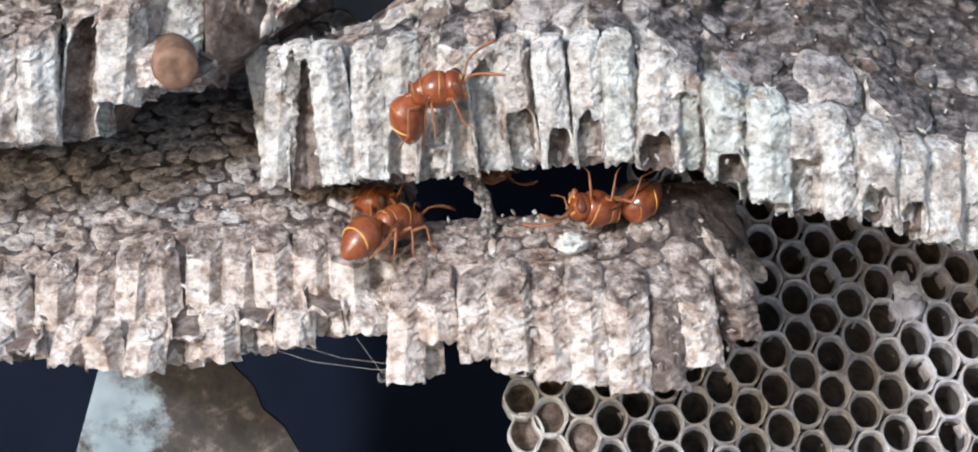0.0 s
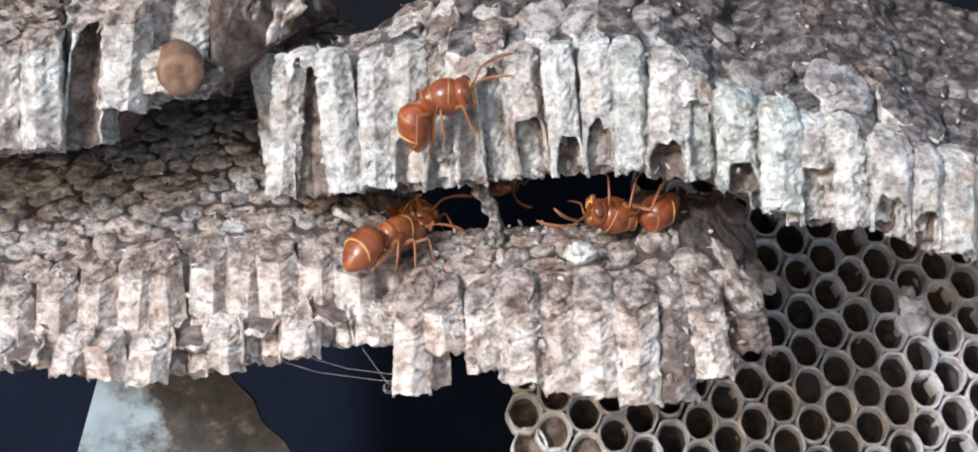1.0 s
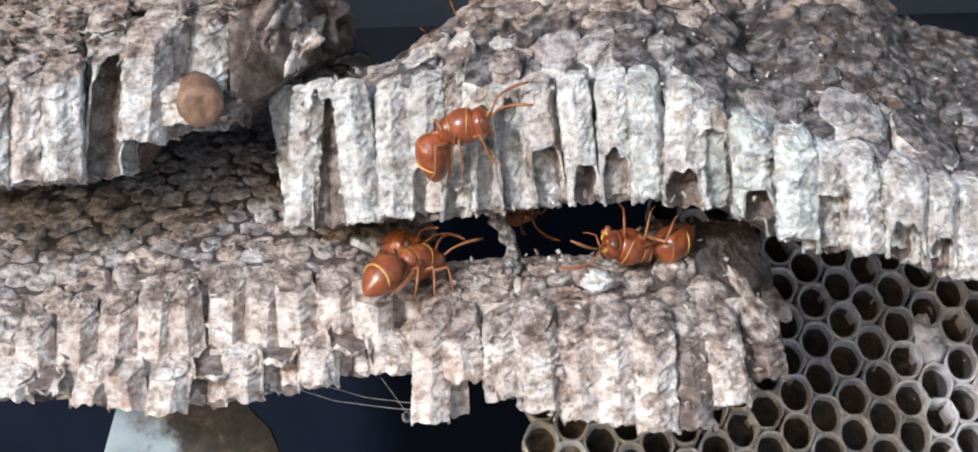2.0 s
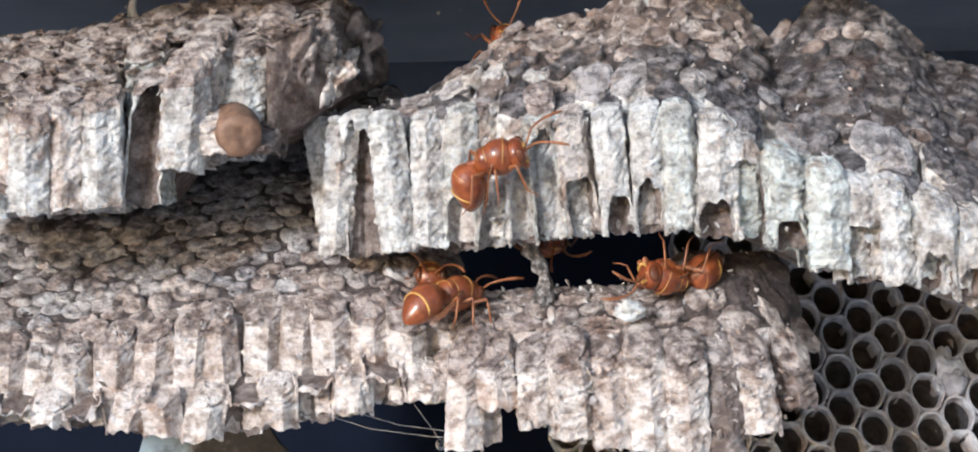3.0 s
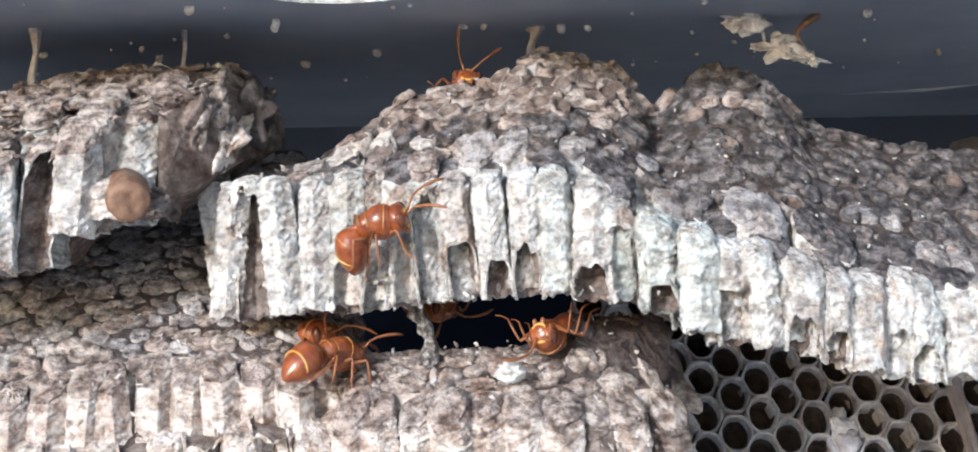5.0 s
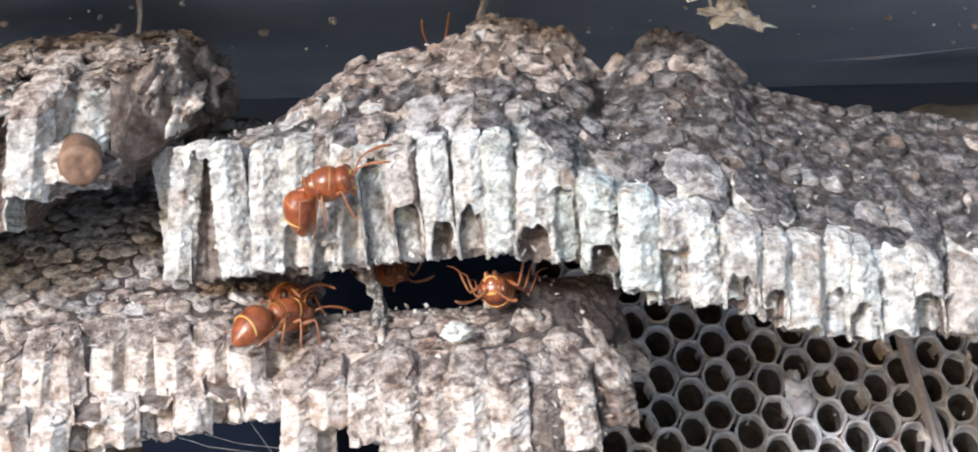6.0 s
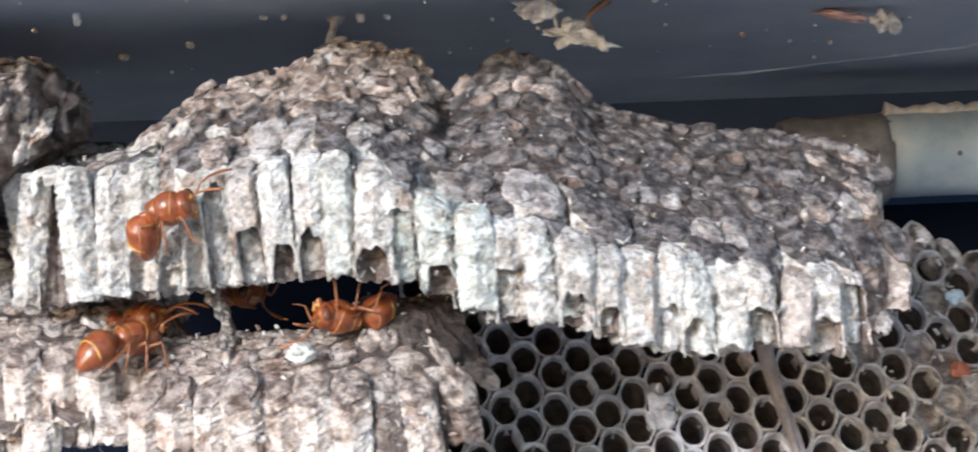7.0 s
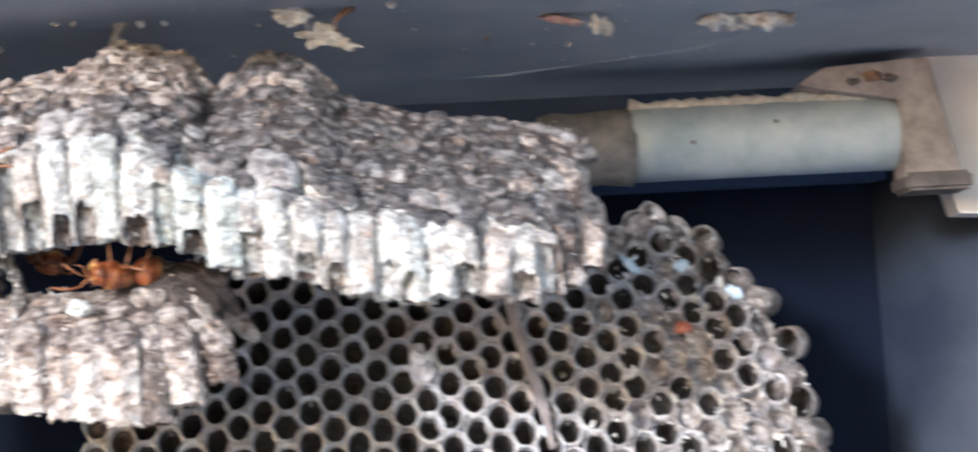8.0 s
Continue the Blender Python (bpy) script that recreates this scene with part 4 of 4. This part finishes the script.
CR = random.Random(77)
CRUMBS += [(CR.uniform(-70, 150), CR.uniform(226, 300), CR.uniform(0.2, 0.45)) for _ in range(60)]


def build_crumbs():
    bm = bmesh.new()
    for x, y, r in CRUMBS:
        m = Matrix.Translation((x * MM, y * MM, (ROOF - r * 0.5) * MM)) @ Euler((CR.uniform(0, 3), CR.uniform(0, 3), 0)).to_matrix().to_4x4() @ Matrix.Diagonal((r * MM, r * MM * CR.uniform(0.5, 0.9), r * MM * CR.uniform(0.6, 1.2), 1))
        bmesh.ops.create_icosphere(bm, subdivisions=1, radius=1.0, matrix=m)
    return tagged(part("ceiling_crumbs", bm, flake_mat, None), "pale crumbs of dust stuck to the ceiling", kind="stuff")


build_crumbs()


# ---- torn paper bits on the combs ----
def on_b(rng):
    x = rng.uniform(-28, 96)
    y = b_front(x) + rng.uniform(0, 24)
    return x, y, b_top(x, y, 0) + rng.uniform(0.3, 1.5)


def on_b_wall(rng):
    x = rng.uniform(-29, 95)
    return x, b_front(x) + rng.uniform(-0.3, 0.6), rng.uniform(b_bottom(x, 0, 0), b_top(x, b_front(x), 0))


def on_d(rng):
    x = rng.uniform(-80, 36)
    y = d_front(x) + rng.uniform(0, 20)
    return x, y, d_top(x, y, 0) + rng.uniform(0.2, 1.4)


def on_d_wall(rng):
    x = rng.uniform(-70, 34)
    return x, d_front(x) + rng.uniform(-0.3, 0.6), rng.uniform(d_bottom(x, 0, 0), d_top(x, d_front(x), 0))


def on_d_face(rng):
    x = rng.uniform(-8, 31)
    return x, d_front(x) + rng.uniform(-0.6, 1.2), rng.uniform(d_bottom(x, 0, 0), d_top(x, d_front(x), 0) + 2)


def on_a(rng):
    x = rng.uniform(-78, -23)
    y = a_front(x) + rng.uniform(1, 18)
    return x, y, a_top(x, y, 0) + rng.uniform(0.2, 0.9)


def on_g(rng):
    while True:
        x, z = rng.uniform(95, 143), rng.uniform(150, 214)
        if inside(x, z, G_OUT):
            return x, g_plane(x, z) - rng.uniform(0, 1.0), z


shards("paper_flakes", "pale torn paper flakes on a comb's back", 130, 1, on_b, flake_mat, (0.2, 0.8))
shards("paper_flakes", "white torn paper edges along a comb's front", 90, 2, on_b_wall, wall_white, (0.4, 1.3))
shards("paper_flakes", "pale torn paper flakes on a comb's back", 160, 3, on_d, flake_mat, (0.2, 0.9))
shards("paper_flakes", "white torn paper edges along a comb's front", 60, 4, on_d_wall, wall_tan, (0.4, 1.3))
shards("paper_flakes", "tan torn paper flakes on a comb's back", 460, 5, on_a, cap_tan, (0.9, 2.6), 0.5)
shards("paper_flakes", "crumbling white paper on a comb's broken face", 110, 7, on_d_face, wall_tan, (0.4, 1.2))
shards("paper_flakes", "dirty paper flakes on the open cells", 230, 6, on_g, flake_mat, (0.5, 2.0))

# ---- single bits ----
for k, (x, y, z, a, b, c, t, m) in enumerate(((-31.5, 238.5, 234.5, 2.4, 3.0, 5.2, 24, cap_tan), (-28.6, 240.5, 231, 1.8, 2.6, 4.0, 30, wall_tan), (-34.2, 235.5, 232.5, 2.0, 2.0, 4.6, 18, lining), (-25.6, 245, 236, 3.0, 3.0, 4.2, 10, cap_dark))):
    lump("torn_comb_ridge", (x, y, z), (a, b, c), m, "crumpled brown paper ridge at a comb's torn end", "nest paper", 90 + k, 0.75, (0, t, 20), None, 4)
for k, (x, z, a, b, m, lab) in enumerate(((119.8, 191.1, 1.6, 1.2, red_scrap, "red-brown scrap lying on the open cells"), (130.8, 197.9, 1.8, 1.2, blue_scrap, "pale blue scrap lying on the open cells"),
                                          (110.7, 204.4, 2.4, 0.8, blue_scrap, "pale blue-white scrap lying on the open cells"), (120.8, 203.9, 1.2, 1.4, blue_scrap, "pale blue scrap lying on the open cells"),
                                          (133.4, 176.7, 0.8, 0.8, flake_mat, "white crumb lying on the open cells"), (90.4, 172.6, 0.9, 1.2, blue_scrap, "pale blue scrap lying on the open cells"))):
    lump("scrap", (x, g_plane(x, z) - 0.9, z), (a, 0.5, b), m, lab, "scrap", 60 + k, 0.5, (0, k * 25, 0))
for k, (x, z, a) in enumerate(((67.6, 187.0, 2.3), (68.4, 185.0, 1.9), (66.9, 189.6, 1.2))):
    lump("silk_film", (x, g_plane(x, z) - 0.1, z), (a, 0.5, a * 1.1), cell_grey, "grey silk film over open cells", "silk film", 70 + k, 0.5)
strand("brown_root", [(x, g_plane(x, z) - 1.1, z) for x, z in ((83.6, 206), (86.1, 197.4), (87.0, 193), (87.8, 188.5), (89.6, 181), (90.6, 175.5), (91.5, 169))],
       [0.9, 1.3, 1.5, 1.1, 1.2, 0.9, 0.6], rust, "thin brown root across the open cells", 9, "root")
lump("pale_crumb", (10.8, 228.6, 197.6), (2.0, 1.2, 1.2), flake_mat, "white paper crumb on the lower comb's back", "crumb", 81, 0.45, (0, 0, 0), None, 4)
lump("pale_crumb", (0.4, 229.0, 197.2), (0.6, 0.5, 1.1), flake_mat, "small white grain on the lower comb's back", "crumb", 82, 0.3)


for k, pts in enumerate((((-27, 232, 185.2), (-20, 231.5, 183.0), (-13, 231, 182.0)), ((-30, 232.5, 184.6), (-24, 232, 182.6), (-16, 231.5, 181.4), (-12.6, 231, 181.2)), ((-18, 232, 185.6), (-14.6, 231.6, 180.8)))):
    strand("silk_thread", pts, [0.025] * len(pts), film_mat, "thin pale silk thread under the lower comb", 30 + k, "silk thread")
drop = lump("water_drop", (-14.6, 231.6, 180.3), (0.75, 0.75, 0.8), drop_glass, "clear water drop hanging on a silk thread", "drop", 95, 0.05)
strand("ceiling_crease", [(x, y, ROOF + 0.75) for x, y in ((66, 318), (78, 316), (90, 312), (104, 306), (116, 300), (127, 294), (133, 284), (134, 272))], [0.6, 0.8, 0.95, 1.0, 1.1, 1.1, 0.9, 0.6], crease_grey, "pale raised crease along the dark ceiling sheet", 33, "crease")


def build_capped_cell():
    """A brood cell closed by a round brown silk cap."""
    c = new("capped_cell")
    tagged(c, "paper cell closed by a round brown silk cap", "brood cell")
    c.matrix_basis = Matrix.Translation((-40 * MM, 226.0 * MM, 221.6 * MM)) @ Vector((0.25, -0.88, -0.35)).to_track_quat("Z", "Y").to_matrix().to_4x4()
    bm = bmesh.new()
    tube(bm, [(0, 0, -7), (0, 0, -4), (0, 0, -1.5), (0, 0, 0.2)], [2.9, 3.05, 3.0, 2.85], 22, True, 0.08, 6)
    part("tube_wall", bm, silk_brown, c)
    bm = bmesh.new()
    bmesh.ops.create_uvsphere(bm, u_segments=24, v_segments=12, radius=1.0)
    for v in bm.verts:
        d = math.hypot(v.co.x, v.co.y)
        v.co = Vector((v.co.x * 2.9, v.co.y * 2.9, 0.3 + max(-0.3, v.co.z) * (0.9 - 0.6 * math.exp(-d * d * 9)) + 0.3 * noise.noise(v.co * 2.2))) * MM
    for f in bm.faces:
        f.smooth = True
    part("silk_cap", bm, silk_brown, c, "brown silk cap")
    return c


build_capped_cell()


# ---- the wasps ----
def lathe(profile, n=20, squash=1.0, lift=None):
    """A body turned about the x axis from (x, radius), in millimetres."""
    bm = bmesh.new()
    rings = []
    for x, r in profile:
        r = r * FAT
        dz = lift(x) if lift else 0
        rings.append([bm.verts.new((x * MM, r * math.cos(2 * math.pi * k / n) * MM, (r * squash * math.sin(2 * math.pi * k / n) + dz) * MM)) for k in range(n)])
    for a, b in zip(rings, rings[1:]):
        for k in range(n):
            bm.faces.new((a[k], a[(k + 1) % n], b[(k + 1) % n], b[k])).smooth = True
    bm.faces.new(list(reversed(rings[0])))
    bm.faces.new(rings[-1])
    bmesh.ops.recalc_face_normals(bm, faces=bm.faces[:])
    return bm


def ellipsoid(c, s, turn=(0, 0, 0), seg=18):
    bm = bmesh.new()
    m = pose(c[0] * MM, c[1] * MM, c[2] * MM, *turn) @ Matrix.Diagonal((s[0] * MM, s[1] * MM, s[2] * MM, 1))
    bmesh.ops.create_uvsphere(bm, u_segments=seg, v_segments=seg // 2 + 2, radius=1.0, matrix=m)
    for f in bm.faces:
        f.smooth = True
    return bm


def arc_band(x, r0, a0, a1, w, squash=1.0, slant=0.0):
    """A raised stripe round the body at x."""
    pts = []
    r0, w = r0 * FAT, w * 0.62
    for k in range(13):
        a = a0 + (a1 - a0) * k / 12
        pts.append((x + slant * math.sin(a), r0 * math.cos(a), r0 * squash * math.sin(a)))
    return tube(bmesh.new(), pts, [w * 0.4] + [w] * 11 + [w * 0.4], 6)


FAT = 1.12


def build_wasp():
    w = new("wasp")
    thorax = part("thorax", lathe([(-2.8, 0.45), (-2.5, 1.0), (-2.0, 1.4), (-1.45, 1.6), (-1.2, 1.52), (-0.9, 1.72), (-0.3, 1.95), (0.5, 2.08), (1.2, 2.0), (1.5, 1.86), (1.7, 1.88), (2.1, 1.55), (2.45, 1.0), (2.6, 0.5)], 24, 1.08), orange, w)
    part("stripe", arc_band(0.75, 2.0, -0.1, math.pi + 0.1, 0.17, 1.08, 0.75), stripe_gold, thorax, "curved yellow stripe")
    part("stripe", arc_band(-1.15, 1.56, 0.35, math.pi - 0.35, 0.15, 1.08, -0.1), stripe_gold, thorax, "short yellow stripe")
    part("stripe", arc_band(-2.1, 1.36, 0.5, math.pi - 0.5, 0.13, 1.08, -0.25), stripe_gold, thorax, "short yellow stripe")
    part("waist", lathe([(-3.7, 0.5), (-3.3, 0.42), (-2.9, 0.4), (-2.4, 0.55)], 14), orange, w)
    gaster = part("gaster", lathe([(-7.0, 0.05), (-6.8, 0.5), (-6.3, 1.05), (-5.75, 1.4), (-5.6, 1.55), (-5.0, 1.85), (-4.6, 1.98), (-4.4, 2.1), (-3.6, 2.25), (-2.6, 2.28), (-1.9, 2.16), (-1.75, 2.02), (-1.2, 1.75), (-0.7, 1.2), (-0.3, 0.6), (0.0, 0.38)], 26, 0.96, lambda x: -0.035 * x * x), orange, w)
    gaster.location = (-2.95 * MM, 0, 0)
    part("band", arc_band(-4.5, 2.04, -0.2, math.pi + 0.2, 0.26, 0.96), yellow, gaster, "yellow band").location = (0, 0, -0.7 * MM)
    part("band", arc_band(-1.85, 2.08, 0.3, math.pi - 0.3, 0.11, 0.96), stripe_gold, gaster, "thin golden band").location = (0, 0, -0.12 * MM)
    head = part("head", ellipsoid((0.5, 0, 0), (1.5, 2.2, 1.95)), orange, w)
    head.location = (2.2 * MM, 0, 0.05 * MM)
    part("face", ellipsoid((1.35, 0, -0.55), (0.6, 1.0, 1.0)), orange, head)
    part("clypeus_band", tube(bmesh.new(), [(1.75, 0.95 * math.cos(a), -0.75 - 0.75 * math.sin(a)) for a in np.linspace(0.1, 3.04, 9)], [0.1] + [0.2] * 7 + [0.1], 8), yellow, head, "pale yellow face band")
    part("brow", ellipsoid((1.45, 0, 0.95), (0.5, 0.8, 0.3)), yellow, head, "yellow brow mark")
    for s in (-1, 1):
        part("eye", ellipsoid((1.0, s * 1.65, 0.3), (0.78, 0.6, 1.2)), eye_dark, head, "dark compound eye")
        part("eye_mark", ellipsoid((1.62, s * 0.98, 0.1), (0.2, 0.22, 0.5)), yellow, head, "yellow mark beside the eye")
        part("mandible", ellipsoid((1.5, s * 0.6, -1.8), (0.45, 0.35, 0.55)), orange_leg, head)
        bm = tube(bmesh.new(), [(0, 0, 0), (0.5, s * 0.35, 0.6), (1.0, s * 0.8, 1.3), (1.25, s * 1.0, 1.6), (2.2, s * 1.5, 2.0), (3.3, s * 1.95, 2.2), (4.5, s * 2.4, 2.2), (5.7, s * 2.7, 2.0)], [0.17, 0.16, 0.17, 0.13, 0.16, 0.21, 0.23, 0.12], 8)
        ant = part("antenna", bm, orange_leg, head, "orange feeler")
        ant.location = (1.9 * MM, s * 0.5 * MM, 0.4 * MM)
        # three legs on this side: hip, knee, heel, toe
        for x, kx, hx, tx in ((1.2, 2.6, 3.2, 4.6), (-0.3, -0.2, -0.6, -0.8), (-1.4, -3.2, -4.2, -5.6)):
            pts = [(x, s * 0.8, -1.3), (x + (kx - x) * 0.5, s * 2.2, -0.7), (kx, s * 3.5, 0.1), (kx + (hx - kx) * 0.15, s * 3.75, -0.3), (kx + (hx - kx) * 0.6, s * 4.3, -1.8), (hx, s * 4.7, -3.1), (hx + (tx - hx) * 0.6, s * 5.2, -3.5), (tx, s * 5.9, -3.7)]
            part("leg", tube(bmesh.new(), pts, [0.42, 0.33, 0.2, 0.15, 0.17, 0.12, 0.08, 0.06], 8), orange_leg, w)
        pts = [(-0.2, s * 1.75, 1.2), (-1.6, s * 2.1, 1.0), (-3.2, s * 2.4, 0.5), (-5.2, s * 2.7, -0.4), (-7.8, s * 2.5, -1.6)]
        bm = bmesh.new()
        rows = []
        for (x, y, z), wd in zip(pts, (0.25, 0.5, 0.75, 0.8, 0.25)):
            rows.append([bm.verts.new(((x) * MM, (y + s * wd * u) * MM, (z - 0.5 * wd * (u + 1) * 0.5 + dz) * MM)) for u, dz in ((-0.6, 0), (0.6, -0.15), (0.6, -0.21), (-0.6, -0.06))])
        for a, b in zip(rows, rows[1:]):
            for k in range(4):
                bm.faces.new((a[k], a[(k + 1) % 4], b[(k + 1) % 4], b[k])).smooth = True
        bm.faces.new(rows[0])
        bm.faces.new(rows[-1])
        bmesh.ops.recalc_face_normals(bm, faces=bm.faces[:])
        part("wing", bm, wing_brown, w, "folded amber wing")
    return w


def stand(p, ahead, up):
    """A wasp's pose from its thorax in millimetres, the way it faces and its back's direction."""
    x = Vector(ahead).normalized()
    z = Vector(up)
    z = (z - x * z.dot(x)).normalized()
    m = Matrix((x, z.cross(x), z)).transposed().to_4x4()
    m.translation = Vector(p) * MM
    return m


def from_head(p, ahead, up):
    return stand(Vector(p) - 2.8 * Vector(ahead).normalized(), ahead, up)


wasp_wall = tagged(build_wasp(), "orange-brown wasp with a yellow band clinging to the white comb wall", "wasp", "wasps of the nest")
wasp_low = tagged(copy_thing(wasp_wall, Matrix()), "orange-brown wasp standing on the lower comb's back", "wasp", "wasps of the nest")
wasp_behind = tagged(copy_thing(wasp_wall, Matrix()), "orange-brown wasp half hidden under the white comb", "wasp", "wasps of the nest")
wasp_gap = tagged(copy_thing(wasp_wall, Matrix()), "yellow-faced orange wasp hanging under the white comb's edge", "wasp", "wasps of the nest")
wasp_top = tagged(copy_thing(wasp_wall, Matrix()), "orange wasp peering over the comb's ridge", "wasp", "wasps of the nest")
wasp_deep = tagged(copy_thing(wasp_wall, Matrix()), "brownish wasp deep in the gap between two combs", "wasp", "wasps of the nest")


def curl(w, degrees):
    """Bends the gaster down at the waist."""
    for g in pieces(w, "gaster"):
        g.rotation_euler = (0, radians(-degrees), 0)
    for g in pieces(w, "wing"):
        root = Matrix.Translation((-0.2 * MM, 0, 1.2 * MM))
        g.matrix_basis = root @ pose(0, 0, 0, 0, -0.8 * degrees) @ root.inverted()


def pieces(w, kind):
    return [o for o in w.children_recursive if o.name.split(".")[0] == kind]


def feel(w, seed, swing=24.0):
    """The feelers sway on their own."""
    rng = random.Random(seed)
    for ant in pieces(w, "antenna"):
        x, y, z = ant.location
        walk(ant, [(t * 0.5, pose(x, y, z, rng.uniform(-swing, swing), rng.uniform(-swing, swing), rng.uniform(-swing, swing) * 0.7)) for t in range(17)])


for bent, by in ((wasp_wall, 58), (wasp_low, 22), (wasp_behind, 10), (wasp_gap, 18), (wasp_top, 15), (wasp_deep, 10)):
    curl(bent, by)


def motions():
    clinging = (-0.2, -0.55, 0.8)
    walk(wasp_wall, [(0, stand((-6.7, 223.4, 217.5), (0.96, -0.12, 0.20), clinging)), (4, stand((-6.6, 223.4, 217.6), (0.96, -0.10, 0.20), clinging)), (8, stand((-6.6, 223.4, 217.7), (0.96, -0.14, 0.20), clinging))])
    up = (-0.1, -0.45, 0.9)
    walk(wasp_low, [(t, stand((x + 1.9, 234.6, z + 1.2), (0.62, 0.72, dz - 0.06), up)) for t, x, z, dz in
                    ((0, -14.7, 199.6, 0.10), (0.5, -15.4, 199.8, 0.14), (1, -15.3, 199.3, 0.10), (1.5, -15.3, 199.6, 0.08), (3, -14.3, 199.2, 0.02), (3.5, -14.5, 199.2, 0.0),
                     (4, -14.4, 199.1, -0.12), (5.5, -15.3, 199.6, 0.04), (6, -15.3, 199.4, 0.05), (6.5, -15.5, 199.4, 0.04), (7, -15.5, 199.5, 0.06), (8, -15.2, 199.8, 0.08))])
    walk(wasp_behind, [(t, from_head((x + 0.8, 243.5, z - 0.9), f, (0, -0.2, 1))) for t, x, z, f in
                       ((0, -15.0, 204.6, (0.8, -0.5, 0)), (0.5, -12.1, 204.6, (0.9, -0.4, 0)), (1, -10.8, 203.9, (0.45, -0.9, 0)), (1.5, -13.9, 203.8, (0.85, -0.5, -0.1)),
                        (3, -16.6, 203.8, (0.1, -1, 0.1)), (3.5, -17.4, 203.6, (-0.1, -1, 0)), (4, -19.6, 203.5, (0.4, -0.9, 0)), (5.5, -14.7, 204.7, (0.7, -0.7, -0.1)),
                        (6, -13.9, 204.3, (0.55, -0.8, 0)), (6.5, -11.8, 205.0, (0.8, -0.6, 0)), (7, -12.0, 204.7, (0.9, -0.45, 0)), (8, -13.4, 205.2, (0.8, -0.6, 0)))])
    walk(wasp_gap, [(t, from_head((x + 1.0, 230.5, z - 0.9), f, (0, -0.35, -0.95))) for t, x, z, f in
                    ((0, 11.1, 203.1, (-0.95, -0.3, 0.1)), (0.5, 11.3, 203.3, (-0.95, -0.3, 0.1)), (1, 12.2, 203.6, (-0.95, -0.3, 0.15)), (1.5, 11.8, 203.2, (-0.95, -0.25, 0.15)),
                     (3, 12.7, 203.1, (-0.9, -0.45, 0.1)), (3.5, 12.5, 202.8, (-0.9, -0.45, 0.05)), (4, 11.9, 202.3, (-0.9, -0.45, 0.0)), (5.5, 15.4, 204.0, (-0.2, -0.97, 0.1)),
                     (6, 15.0, 204.4, (-0.3, -0.93, 0.15)), (6.5, 13.4, 204.1, (-0.85, -0.5, 0.15)), (7, 13.0, 203.6, (-0.85, -0.5, 0.1)), (7.5, 12.5, 204.0, (-0.8, -0.55, 0.1)), (8, 12.9, 204.0, (-0.8, -0.55, 0.1)))])
    walk(wasp_top, [(t, from_head((x, y, z), f, (0, 0.8, 0.6))) for t, x, y, z, f in
                    ((0, -7, 251, 233.0, (0.1, -0.6, 0.8)), (2.4, -6, 250, 235.0, (0.1, -0.6, 0.8)), (3, -4.5, 249, 237.9, (0.1, -0.6, 0.8)), (3.5, -2.6, 249, 239.3, (0.2, -0.6, 0.75)), (4, 0.7, 249, 239.7, (0.35, -0.7, 0.6)),
                     (4.2, 1.6, 249, 240.0, (0.3, -0.7, 0.6)), (5.3, 6.6, 247.5, 241.0, (0.1, -0.7, 0.7)), (5.5, 6.8, 247.5, 240.8, (0.1, -0.7, 0.7)), (5.9, 8.5, 249, 239.0, (0, -0.7, 0.7)), (6.4, 9.5, 252, 235.5, (0, -0.7, 0.7)), (8, 9.5, 253, 235.0, (0, -0.7, 0.7)))])
    walk(wasp_deep, [(t, from_head((x, 255.0, z), f, (0, -0.3, -0.95))) for t, x, z, f in
                     ((0, 1.5, 208.4, (0.5, -0.85, -0.1)), (4, 2.0, 208.0, (0.5, -0.85, -0.1)), (6.5, 1.4, 207.8, (0.6, -0.8, 0)), (8, 2.4, 208.0, (0.3, -0.95, 0)))])
    for k, w in enumerate((wasp_wall, wasp_low, wasp_behind, wasp_gap, wasp_top, wasp_deep)):
        feel(w, k, 10.0 if k == 0 else 24.0)


motions()
